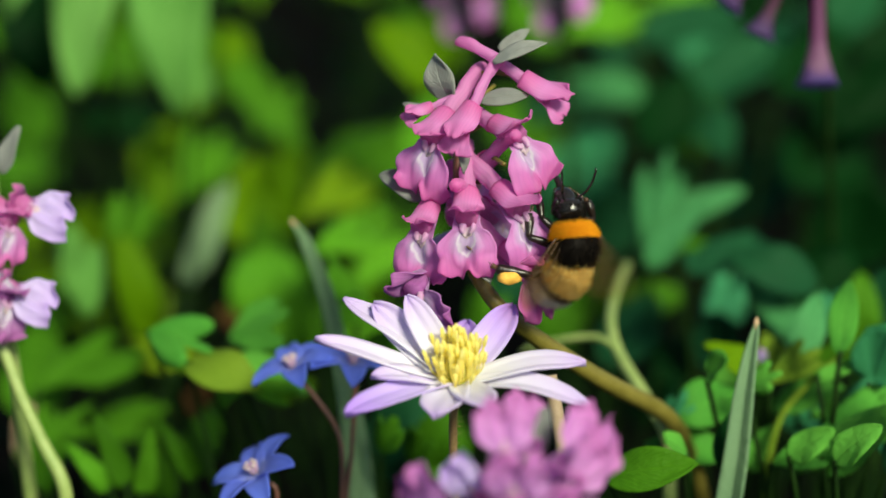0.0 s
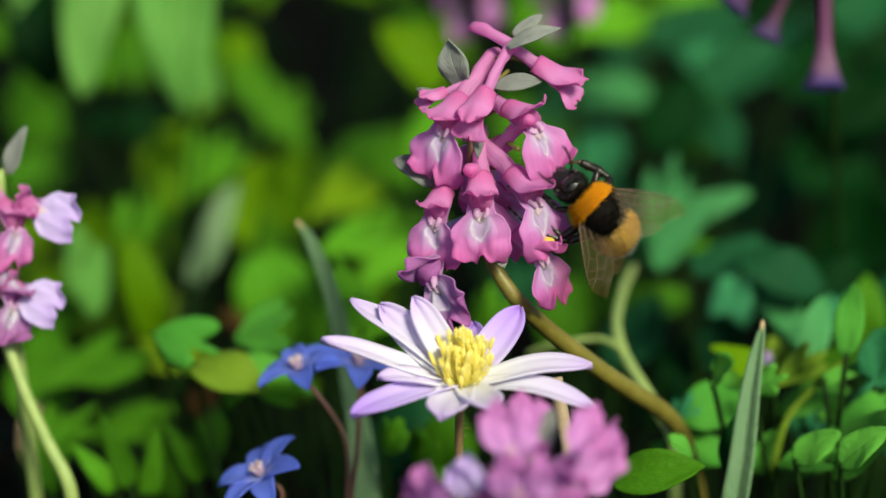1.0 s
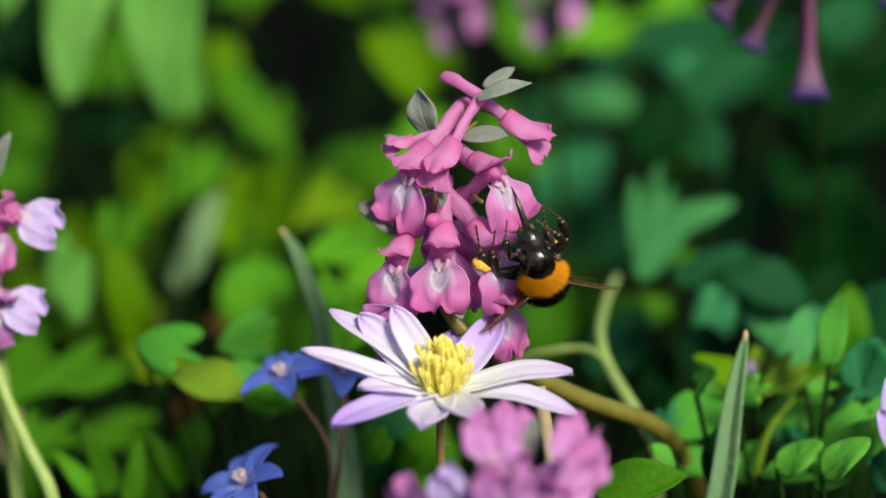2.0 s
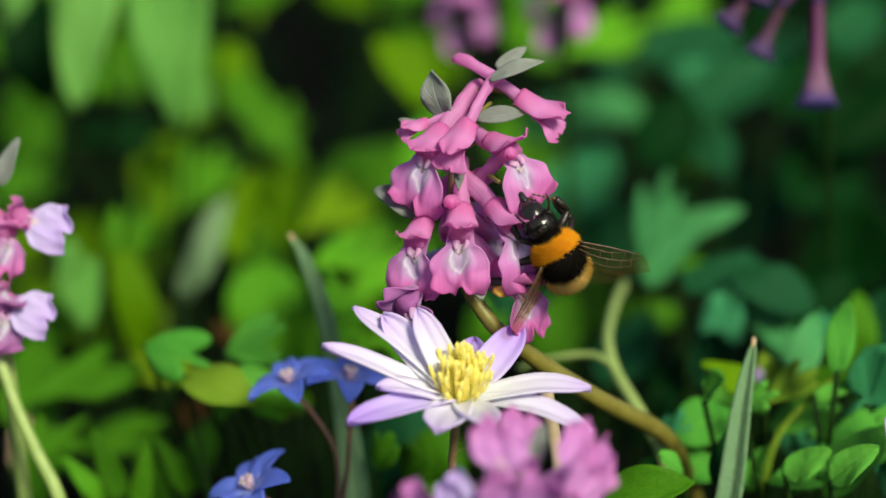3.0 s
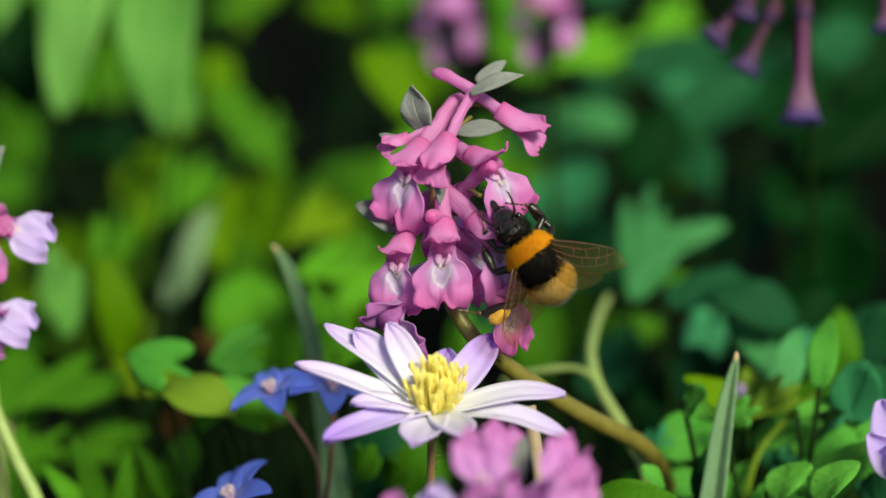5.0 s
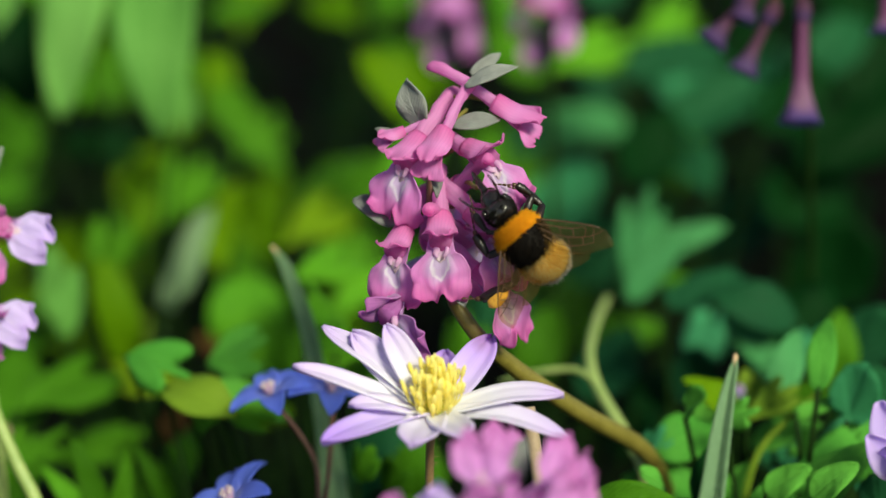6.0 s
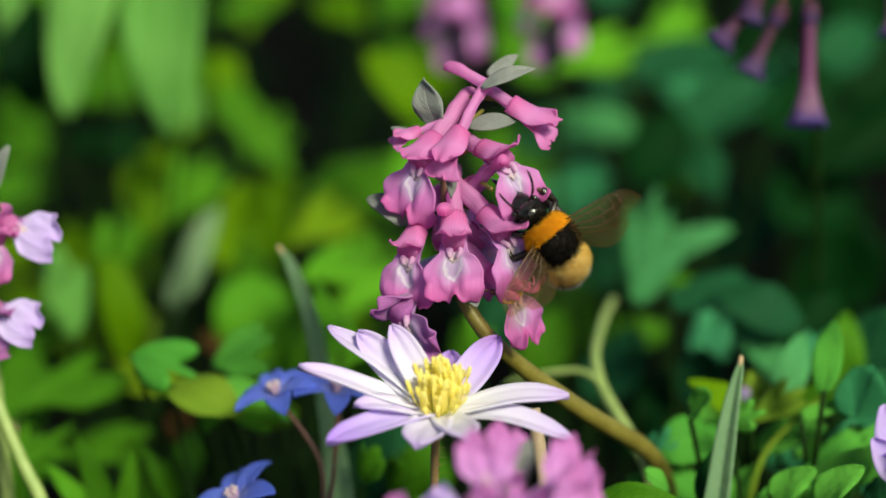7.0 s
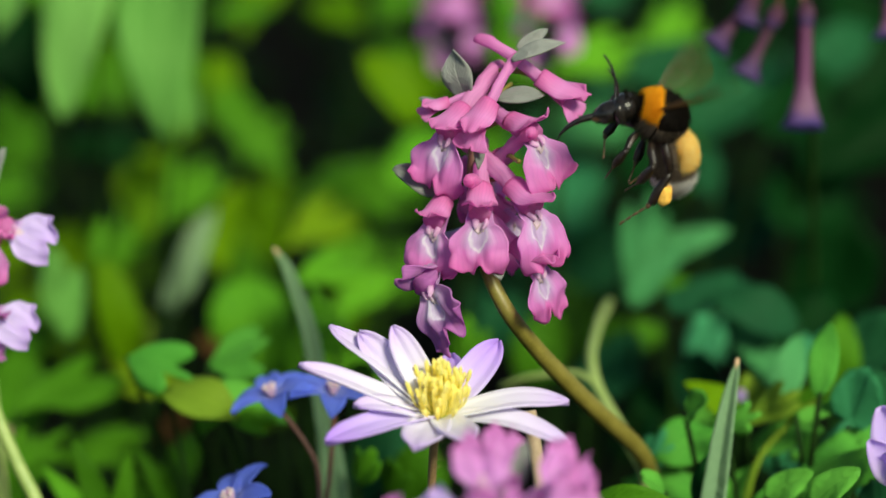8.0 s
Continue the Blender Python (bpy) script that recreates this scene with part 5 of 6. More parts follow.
# ---------------------------------------------------------------- anemone
def anemone():
    c = Vector((-0.00052, 0.27288, 0.13521))
    pivot = Vector((-0.00102, 0.26732, 0.11809))
    t = thing("anemone", "open white and lilac anemone with yellow stamens", "flower", at=Matrix.Translation(pivot))
    o = c - pivot
    normal = Vector((0, -0.14, 0.99))
    def petal(tip, width, lilac, seed, sag=0.12, face=None):
        rng = random.Random(seed)
        e = Vector(tip) * 0.935
        size = e.length
        a = e.normalized()
        n = Vector(face) if face else normal
        n = (n - a * n.dot(a)).normalized()
        s = a.cross(n)
        ph = rng.uniform(0, 6)
        def fn(u, v):
            x = 2 * u - 1
            w = 0.9 * width / 2 * (0.38 + 0.62 * math.sin(math.pi * min(1, 0.12 + v * 0.75)) ** 0.9)
            if v > 0.72:
                w *= max(0.03, 1 - ((v - 0.72) / 0.28) ** 2.4) ** 0.6
            cup = 0.0011 * x * x * (1 - v * 0.4) + 0.00025 * math.sin(7 * x + ph) * v
            lift = sag * size * math.sin(math.pi * v) * 0.6
            return o + a * (0.0012 + v * size) + s * (x * w) + n * (lift + cup + 0.0003 * math.sin(6 * v + ph))
        part("petal", Mesh().grid(fn, 11, 19, 0.0003), M_ANEM2 if lilac else M_ANEM, t, "lilac-tinted petal" if lilac else "")
    for tip, width, lilac, sag in (
        ((-0.0176, 0.0098, 0.0113), 0.0054, 0, 0.05), ((-0.0127, 0.008, 0.0106), 0.0058, 0, 0.05), ((-0.0073, 0.006, 0.0124), 0.0052, 0, 0.06),
        ((0.0093, 0.0162, 0.0061), 0.0062, 1, 0.03), ((0.0019, 0.0191, 0.0023), 0.006, 1, 0.03), ((0.0199, -0.0011, 0.003), 0.0062, 0, 0.1),
        ((0.0201, -0.0075, -0.001), 0.0056, 0, 0.12), ((-0.0034, -0.0141, 0.0003), 0.0075, 0, 0.1), ((-0.0167, -0.013, 0.0006), 0.0066, 1, 0.12),
        ((-0.0219, -0.0004, 0.0081), 0.0056, 0, 0.03), ((-0.0126, -0.005, 0.0035), 0.006, 0, 0.06), ((0.0044, -0.0138, 0.0012), 0.0064, 0, 0.06),
    ):
        petal(tip, width, lilac, len(t.children), sag, (0, -0.8, 0.6) if tip[2] > 0.006 and abs(tip[0]) < 0.015 else None)
    def disc(u, v):
        a, r = 2 * math.pi * u, 0.0022 * math.sin(v * math.pi / 2)
        q = normal.orthogonal().normalized()
        return o + (q * math.cos(a) + normal.cross(q) * math.sin(a)) * r + normal * (0.0012 + 0.003 * math.cos(v * math.pi / 2))
    part("flower_disc", Mesh().grid(disc, 16, 8, wrap=True), M_DISC, t, "greenish-yellow centre")
    rng = random.Random(4)
    q = normal.orthogonal().normalized()
    r2 = normal.cross(q)
    for i in range(90):
        w = i * 2.39996
        r = math.sqrt((i + 0.5) / 90)
        out = q * math.cos(w) + r2 * math.sin(w)
        root = o + out * (0.0022 * r) + normal * 0.001
        top = o + out * (0.0041 * r + rng.uniform(-0.0009, 0.0009)) + normal * (0.007 - 0.003 * r * r + rng.uniform(-0.0016, 0.0016))
        mid = (root + top) * 0.5 + out * 0.0006
        m = Mesh().tube([root, mid, top], [0.0002, 0.00018, 0.0002], 5, 3)
        d = (top - mid).normalized()
        m.tube([top - d * 0.0004, top, top + d * 0.0012, top + d * 0.0016], [0.0002, 0.00036, 0.00034, 0.00012], 6, 2)
        part("stamen", m, M_ANTHER, t)
    foot = Vector((c.x + 0.002, c.y + 0.01, -0.012)) - pivot
    stem = Mesh().tube([o - normal * 0.0005, o + Vector((-0.0008, 0.0005, -0.006)), o + Vector((-0.001, 0.001, -0.016)), foot * 0.5 + Vector((0, 0.002, 0)), foot], [0.0007, 0.00065, 0.0007, 0.0009], 8)
    rng = random.Random(6)
    for i in range(160):
        z = rng.uniform(0, 1)
        p = o.lerp(o + Vector((-0.001, 0.001, -0.016)), z) + Vector((0, 0, -0.001))
        w = rng.uniform(0, 6.28)
        d = Vector((math.cos(w), math.sin(w), rng.uniform(-0.4, 0.4))).normalized()
        stem.spike(p, d, rng.uniform(0.0012, 0.002), 0.00003)
    part("stem", stem, M_HAIRY, t, "thin brown hairy stem")
    return t


flower_white = anemone()


# ---------------------------------------------------------------- blue squills
def squill(centre, normal, stem_path, seed, size=0.0085):
    rng = random.Random(seed)
    foot = Vector(stem_path[0])
    t = thing("squill", "small blue six-petalled squill on a red-brown stalk", "flower", "blue squills", Matrix.Translation(foot))
    c = Vector(centre) - foot
    n = Vector(normal).normalized()
    q = n.orthogonal().normalized()
    r = n.cross(q)
    for i in range(6):
        w = i * 1.0472 + rng.uniform(-0.15, 0.15) + seed
        a = q * math.cos(w) + r * math.sin(w)
        s = a.cross(n)
        back = rng.uniform(0.1, 0.5)
        def fn(u, v, a=a, s=s, back=back):
            x = 2 * u - 1
            wd = 0.0023 * math.sin(math.pi * min(0.985, 0.12 + 0.86 * v)) ** 0.6
            return c + a * (size * v) + s * (x * wd) + n * (0.0022 * math.sin(2.2 * v) - back * size * v * v * 0.6 + 0.0006 * x * x)
        part("petal", Mesh().grid(fn, 7, 11, 0.00025), M_BLUEPET, t)
    part("ovary", Mesh().ball(c + n * 0.0018, (0.0009, 0.0009, 0.0012), 10, 8), M_INNER, t)
    for i in range(6):
        w = i * 1.0472 + 0.5
        a = q * math.cos(w) + r * math.sin(w)
        part("stamen", Mesh().tube([c + n * 0.0006, c + a * 0.0008 + n * 0.002, c + a * 0.001 + n * 0.003], [0.0002, 0.0003, 0.0004], 5, 2), M_INNER, t)
    part("stem", Mesh().tube([Vector(p) - foot for p in stem_path] + [c], [0.00045, 0.00045, 0.0004], 7), M_RED, t, "red-brown stalk")


squill((-0.0348, 0.2952, 0.1097), (-0.467, -0.226, 0.855), ((-0.031, 0.2907, -0.01), (-0.0318, 0.2944, 0.1071)), 1, 0.0088)
squill((-0.0291, 0.3087, 0.1232), (-0.3, -0.08, 0.95), ((-0.0214, 0.3025, -0.01), (-0.0214, 0.3025, 0.0996), (-0.0217, 0.3066, 0.1118), (-0.028, 0.3092, 0.121)), 2, 0.0078)
squill((-0.0192, 0.3088, 0.1236), (0.2, -0.04, 0.97), ((-0.0208, 0.3025, -0.01), (-0.0208, 0.3025, 0.0996), (-0.0196, 0.3057, 0.1089), (-0.0186, 0.309, 0.1212)), 3, 0.0082)
bud_foot = Vector((0.0584, 0.3331, -0.01))
bud = thing("flower_bud", "tiny pale lilac bud on a thin stalk", "flower", at=Matrix.Translation(bud_foot))
part("bud", Mesh().ball(Vector((0.0561, 0.3343, 0.1139)) - bud_foot, (0.0011, 0.0011, 0.0015), 12, 9), M_PALELIP, bud)
part("stem", Mesh().tube([(0, 0, 0), Vector((0.0574, 0.3352, 0.1005)) - bud_foot, Vector((0.0562, 0.3341, 0.1131)) - bud_foot], [0.0005, 0.0004], 6), M_STALK, bud)


# ---------------------------------------------------------------- grass-like blades
def grass_blade(points, widths, normal, label):
    foot = Vector(points[0])
    pts, ws = curve([Vector(p) - foot for p in points], widths, 8)
    n = Vector(normal).normalized()
    cnt = len(pts)
    def fn(u, v):
        i = min(cnt - 1, int(round(v * (cnt - 1))))
        d = (pts[min(i + 1, cnt - 1)] - pts[max(i - 1, 0)]).normalized()
        s = d.cross(n).normalized()
        x = 2 * u - 1
        return pts[i] + s * (x * ws[i] / 2) + n * (abs(x) * ws[i] * 0.36)
    t = thing("grass_blade", label, "grass", "single blades", Matrix.Translation(foot))
    part("leaf", Mesh().grid(fn, 9, cnt, 0.0004), M_BLADE, t)
    d = (pts[-1] - pts[-3]).normalized()
    part("tip", Mesh().tube([pts[-1] - d * 0.0012, pts[-1] - d * 0.0004, pts[-1] + d * 0.0006, pts[-1] + d * 0.0009], [0.0003, 0.00048, 0.00034, 0.0001], 8, 3), M_TAN, t, "dry pinkish tip")


grass_blade(((0.0429, 0.2926, -0.01), (0.0449, 0.295, 0.0996), (0.0463, 0.2964, 0.1105), (0.0476, 0.2987, 0.1209), (0.0489, 0.3011, 0.1282), (0.0497, 0.3023, 0.1318), (0.0498, 0.3026, 0.1329)), (0.0045, 0.0045, 0.0042, 0.0034, 0.0021, 0.0011, 0.0005), (-0.306, -0.794, 0.526), "upright grey-green blade with a pink tip")
grass_blade(((-0.0195, 0.3192, -0.01), (-0.0194, 0.3229, 0.0853), (-0.0202, 0.3262, 0.0988), (-0.0225, 0.3311, 0.1138), (-0.0251, 0.3353, 0.1268), (-0.029, 0.3387, 0.1373), (-0.0309, 0.3397, 0.1402)), (0.0055, 0.0052, 0.0048, 0.0035, 0.003, 0.002, 0.0006), (0.309, -0.819, 0.483), "tall narrow grey-green blade leaning over")


# ---------------------------------------------------------------- loose stems
def stalk(points, radii, mat, label):
    foot = Vector(points[0])
    t = thing("plant_stem", label, "stem", "bare stems", Matrix.Translation(foot))
    part("stem", Mesh().tube([Vector(p) - foot for p in points], radii, 9), mat, t)


stalk(((0.0371, 0.3058, -0.01), (0.0369, 0.3125, 0.1051), (0.0336, 0.3207, 0.1109), (0.0295, 0.3346, 0.1147), (0.0288, 0.3459, 0.1171), (0.0319, 0.3667, 0.1165), (0.0353, 0.3822, 0.1157)), (0.0014, 0.0013, 0.001, 0.0008), M_STEM, "pale yellow-green forked plant stem")
stalk(((0.0545, 0.3137, -0.01), (0.0545, 0.3137, 0.099), (0.057, 0.3168, 0.1087), (0.0626, 0.3189, 0.115), (0.0692, 0.3206, 0.1203)), (0.0008, 0.0007, 0.0006, 0.0005), M_YOUNG, "pale leaf stalk beside the upright blade")
stalk(((0.0161, 0.2734, -0.01), (0.0161, 0.2812, 0.1187), (0.0151, 0.2831, 0.1247), (0.0141, 0.2852, 0.1312)), (0.0014, 0.0013, 0.0011), M_DRY, "dry tan stem stump below the anemone")
stalk(((0.0295, 0.3348, 0.1155), (0.0253, 0.3393, 0.1164), (0.0169, 0.3428, 0.1142), (0.0116, 0.346, 0.111)), (0.0007, 0.0006, 0.0005), M_STEM, "thin pale green side shoot")
stalk(((-0.0655, 0.2971, -0.01), (-0.0693, 0.3017, 0.1043), (-0.0732, 0.3045, 0.1126), (-0.0766, 0.3069, 0.1201), (-0.0828, 0.3131, 0.136)), (0.0013, 0.0012, 0.001), M_STEM, "yellow-green leaning plant stem")


# ---------------------------------------------------------------- violet trumpets
def trumpets():
    top = Vector((0.0657, 0.3658, 0.1848))
    foot = Vector((top.x + 0.016, top.y + 0.06, -0.012))
    t = thing("trumpet_flower", "hanging violet trumpet flowers with blue rims", "flower", at=Matrix.Translation(foot))
    o = top - foot
    part("stem", Mesh().tube([(0, 0, 0), o * 0.5 + Vector((0.01, 0.01, 0)), o + Vector((0.004, 0, 0.004)), o], [0.0009, 0.0008, 0.0006], 8), M_STALK, t)
    for a, b, w in (((0.0691, 0.3626, 0.1816), (0.0683, 0.3538, 0.1609), 1.0), ((0.0641, 0.3664, 0.1803), (0.0582, 0.3626, 0.1687), 0.8), ((0.0598, 0.3691, 0.182), (0.0524, 0.3664, 0.1739), 0.85), ((0.062, 0.3708, 0.1872), (0.0585, 0.3677, 0.1779), 0.8), ((0.0861, 0.3701, 0.1852), (0.0866, 0.367, 0.1758), 0.9)):
        p, e = Vector(a) - foot, Vector(b) - foot
        d = e - p
        ln = d.length
        d.normalize()
        q = d.orthogonal().normalized()
        r = d.cross(q)
        def fn(u, v, p=p, d=d, q=q, r=r, ln=ln, w=w):
            ang = 2 * math.pi * u
            rad = 0.0012 + 0.0005 * v + 0.0023 * max(0, (v - 0.6) / 0.4) ** 1.6
            rad *= w * (1 + 0.12 * math.cos(5 * ang) * max(0, v - 0.75) * 4)
            return p + d * (ln * v) + (q * math.cos(ang) + r * math.sin(ang)) * rad
        f = part("trumpet", Mesh().grid(fn, 20, 18, wrap=True), M_VIOLET if w > 0.88 else M_BUD, t)
        part("calyx", Mesh().tube([p - d * 0.002, p, p + d * 0.003], [0.0008, 0.0019, 0.0015], 8, 4), M_BUD, f, "dark calyx")
        part("stalk", Mesh().tube([o, (o + p) * 0.5 + Vector((0, 0, 0.003)), p], [0.0006, 0.0005], 6, 4), M_RED, f)


trumpets()


# a lilac flower at the edge of the bed
def lilac_flower():
    c = Vector((0.0764, 0.2912, 0.1171))
    foot = Vector((c.x, c.y + 0.01, -0.012))
    t = thing("anemone", "lilac-pink anemone half opened", "flower", at=Matrix.Translation(foot))
    o = c - foot
    for i, tip in enumerate(((-0.0039, 0.0019, 0.0121), (-0.0068, -0.0025, 0.0079), (0.001, 0.0067, 0.0111), (0.0058, 0.0002, 0.0101), (-0.0019, -0.0065, 0.0082))):
        e = Vector(tip)
        a = e.normalized()
        n = Vector((-0.406, -0.726, 0.556))
        n = (n - a * n.dot(a)).normalized()
        s = a.cross(n)
        def fn(u, v, e=e, a=a, n=n, s=s):
            x = 2 * u - 1
            w = 0.0032 * math.sin(math.pi * min(0.97, 0.14 + 0.8 * v)) ** 0.8
            return o + e * v + s * (x * w) + n * (0.0012 * x * x + 0.001 * math.sin(3 * v))
        part("petal", Mesh().grid(fn, 9, 13, 0.0003), M_PALELIP, t)
    part("stem", Mesh().tube([o, o * 0.5 + Vector((0, 0.003, 0)), (0, 0, 0)], [0.0008, 0.001], 7), M_HAIRY, t)


lilac_flower()


# ---------------------------------------------------------------- bumblebee
def bumblebee():
    """x forward, y left, z up; origin in the thorax."""
    rng = random.Random(9)
    bee = thing("bumblebee", "furry black and yellow bumblebee with a pale tail", "bee")
    k = 0.001

    def zone(centre, radii, turn, x0, x1, a0, a1, count, length, lean, shrink=1.0, nu=18, nv=7):
        """A furry patch of a rounded body between two stations and two angles round it (0 is up)."""
        m = Mesh()
        c = Vector(centre)
        def surf(u, v):
            x = x0 + (x1 - x0) * v
            r = math.sqrt(max(0.0, 1 - x * x)) * shrink
            a = a0 + (a1 - a0) * u
            return Vector((x * radii[0], math.sin(a) * r * radii[1], math.cos(a) * r * radii[2]))
        m.grid(lambda u, v: (c + turn @ surf(u, v)) * k, nu, nv)
        for i in range(count):
            u, v = rng.random(), rng.random()
            p = surf(u, v)
            n = Vector((p.x / radii[0] ** 2, p.y / radii[1] ** 2, p.z / radii[2] ** 2)).normalized()
            d = (n + Vector((lean, 0, 0)) + Vector((rng.uniform(-1, 1), rng.uniform(-1, 1), rng.uniform(-1, 1))) * 0.75).normalized()
            m.spike((c + turn @ p) * k, turn @ d, length * k * rng.uniform(0.5, 1.15), 0.05 * k)
        return m

    straight = Matrix.Identity(3)
    full = (-math.pi, math.pi)
    tc, tr = (0, 0, 0), (4.3, 3.8, 3.7)
    thorax = part("thorax", zone(tc, tr, straight, -1, 0.22, *full, 2600, 1.0, -0.35, nu=28, nv=12), M_FBLACK, bee, "black furry thorax")
    part("collar", zone(tc, tr, straight, 0.2, 0.76, -1.6, 1.6, 3200, 1.05, 0.0), M_FORANGE, thorax, "orange-yellow furry collar")
    part("throat", zone(tc, tr, straight, 0.2, 0.76, 1.6, 4.683, 700, 0.9, 0.1, 0.97), M_FBROWN, thorax)
    part("neck", zone(tc, tr, straight, 0.74, 1, *full, 500, 0.9, 0.4, 0.98), M_FBLACK, thorax)
    part("underside", zone((0, 0, -0.1), (4.25, 3.85, 3.75), straight, -0.92, 0.14, 1.8, 4.483, 1500, 0.9, 0), M_FBROWN, thorax)

    # abdomen, hung at its waist
    ab = part("abdomen", zone((-4.2, 0, -1.1), (5.4, 3.3, 3.15), straight, -0.99, 0.99, *full, 0, 1.0, 0, 0.94, 24, 16), M_FBLACK, bee, "black rounded abdomen")
    ac, ar = (-4.2, 0, -1.1), (5.4, 3.3, 3.15)
    part("front_band", zone(ac, ar, straight, 0.4, 0.86, -1.5, 1.5, 2600, 1.3, -0.6, 0.92), M_FYELLOW, ab, "pale yellow furry band")
    part("yellow_band", zone(ac, ar, straight, -0.1, 0.55, -1.35, 1.35, 9000, 1.6, -0.3, 0.9), M_FYELLOW, ab, "yellow furry band")
    part("dark_band", zone(ac, ar, straight, -0.44, -0.12, *full, 2000, 1.15, -0.5, 1.0), M_FBROWN, ab, "dark brown furry band")
    part("tail", zone(ac, ar, straight, -1, -0.4, *full, 4200, 1.6, -0.5), M_FWHITE, ab, "whitish furry tail")
    part("belly", zone(ac, ar, straight, -0.12, 0.97, 1.5, 4.783, 1800, 1.0, -0.4, 0.985), M_FBROWN, ab)

    # head
    def at(x, y, z):
        return Vector((x * k, y * k, z * k))
    turn = Euler((0, radians(38), 0)).to_matrix()
    head = part("head", Mesh().ball(at(5.7, 0, -0.3), (2.05 * k, 2.45 * k, 2.2 * k), 28, 18, None, 0.05), M_CHITIN, bee, "shiny black head")
    face = Mesh().ball(at(7.5, 0, -1.7), (2.7 * k, 1.9 * k, 1.75 * k), 24, 16, turn, 0.07)
    face.ball(at(8.6, 0, -1.7), (1.3 * k, 1.15 * k, 0.9 * k), 16, 12, turn, 0.05)
    part("face", face, M_CHITIN, head, "glossy black face")
    for y, x in ((-0.75, 5.7), (0, 6.3), (0.75, 5.7)):
        part("ocellus", Mesh().ball(at(x, y, 1.8), (0.24 * k, 0.24 * k, 0.2 * k), 10, 8), M_CHITIN, head)
    hair = Mesh()
    for i in range(1500):
        a, b = rng.uniform(0, 6.28), rng.uniform(0.25, 2.2)
        n = Vector((math.sin(b) * math.cos(a), math.sin(b) * math.sin(a), math.cos(b)))
        if n.x > 0.35 and abs(n.y) < 0.6 and n.z > 0.1:
            continue
        hair.spike(at(5.6, 0, -0.3) + Vector((n.x * 2.05, n.y * 2.4, n.z * 2.15)) * k, (n + Vector((rng.uniform(0, .7), rng.uniform(-.4, .4), rng.uniform(-.3, .3)))).normalized(), rng.uniform(0.4, 1.0) * k, 0.04 * k)
    for i in range(500):
        a, b = rng.uniform(0, 6.28), rng.uniform(0.3, 2.8)
        n = Vector((math.cos(b), math.sin(b) * math.cos(a), math.sin(b) * math.sin(a)))
        hair.spike(at(7.5, 0, -1.7) + turn @ Vector((n.x * 2.6, n.y * 1.85, n.z * 1.7)) * k, turn @ (n + Vector((0.6, 0, 0))).normalized(), rng.uniform(0.3, 0.7) * k, 0.035 * k)
    part("head_fur", hair, M_FBLACK, head)
    for sy in (-1, 1):
        part("eye", Mesh().ball(at(6.4, sy * 2.1, -0.9), (0.95 * k, 0.62 * k, 1.7 * k), 16, 12, turn), M_CHITIN, head, "dark shiny eye")
        part("antenna", Mesh().tube([at(7.3, sy * 0.8, 0.2), at(7.7, sy * 1.5, 1.6), at(8.1, sy * 2.0, 2.8), at(9.2, sy * 2.5, 4.4), at(10.6, sy * 2.8, 5.6), at(11.2, sy * 2.8, 5.9)], [0.2 * k, 0.15 * k, 0.2 * k, 0.2 * k, 0.18 * k, 0.1 * k], 7, 4), M_CHITIN, head)
        part("mandible", Mesh().tube([at(8.6, sy * 0.95, -2.6), at(9.5, sy * 0.75, -3.3), at(10.0, sy * 0.25, -3.6)], [0.5 * k, 0.42 * k, 0.15 * k], 8, 4), M_TARSUS, head, "reddish-brown mandible")
    part("tongue", Mesh().tube([at(8.6, 0, -2.8), at(10.2, 0, -3.4), at(11.6, 0, -4.4), at(12.9, 0, -5.9), at(13.6, 0, -7.4), at(13.8, 0, -8.6)], [0.7 * k, 0.6 * k, 0.5 * k, 0.38 * k, 0.22 * k, 0.08 * k], 9, 5), M_CHITIN, head, "long curved dark tongue")

    # legs
    legs = []
    for name, sy, hip, knee, ankle, toe, r in (
        ("front", 1, (2.6, 1.4, -3.2), (5.0, 3.9, -2.6), (8.2, 3.7, -3.4), (11.2, 2.4, -5.0), 0.5),
        ("front", -1, (2.6, -1.4, -3.2), (4.6, -4.8, -1.6), (7.4, -3.9, -1.6), (10.0, -1.9, -3.8), 0.55),
        ("middle", 1, (0.4, 1.8, -3.5), (1.8, 6.3, -3.4), (5.6, 5.9, -4.0), (9.6, 3.8, -5.4), 0.58),
        ("middle", -1, (0.4, -1.8, -3.5), (2.4, -6.0, -3.8), (5.8, -5.9, -5.0), (9.2, -4.3, -6.2), 0.58),
        ("hind", 1, (-1.8, 1.8, -3.4), (-3.2, 6.4, -3.6), (-0.9, 11.6, -4.6), (3.8, 15.4, -5.6), 0.65),
        ("hind", -1, (-1.8, -1.8, -3.4), (-3.2, -2.2, -6.2), (0.4, -0.9, -8.8), (4.2, -0.6, -11.2), 0.65)):
        h = Vector(hip)
        def rel(p):
            return (Vector(p) - h) * k
        r *= 1.25
        m = Mesh().tube([rel(hip), rel(h.lerp(Vector(knee), 0.5)) + Vector((0, 0, 0.0003)), rel(knee)], [r * 0.8 * k, r * k, r * 0.75 * k], 8, 4)
        m.tube([rel(knee), rel(Vector(knee).lerp(Vector(ankle), 0.6)), rel(ankle)], [r * 0.6 * k, r * 1.15 * k, r * 0.9 * k], 8, 4)
        for i in range(140):
            p = rel(Vector(hip).lerp(Vector(knee), rng.random()) if i % 2 else Vector(knee).lerp(Vector(ankle), rng.random()))
            m.spike(p, Vector((rng.uniform(-1, 1), rng.uniform(-1, 1), rng.uniform(-1, 1))).normalized(), 0.8 * k, 0.035 * k)
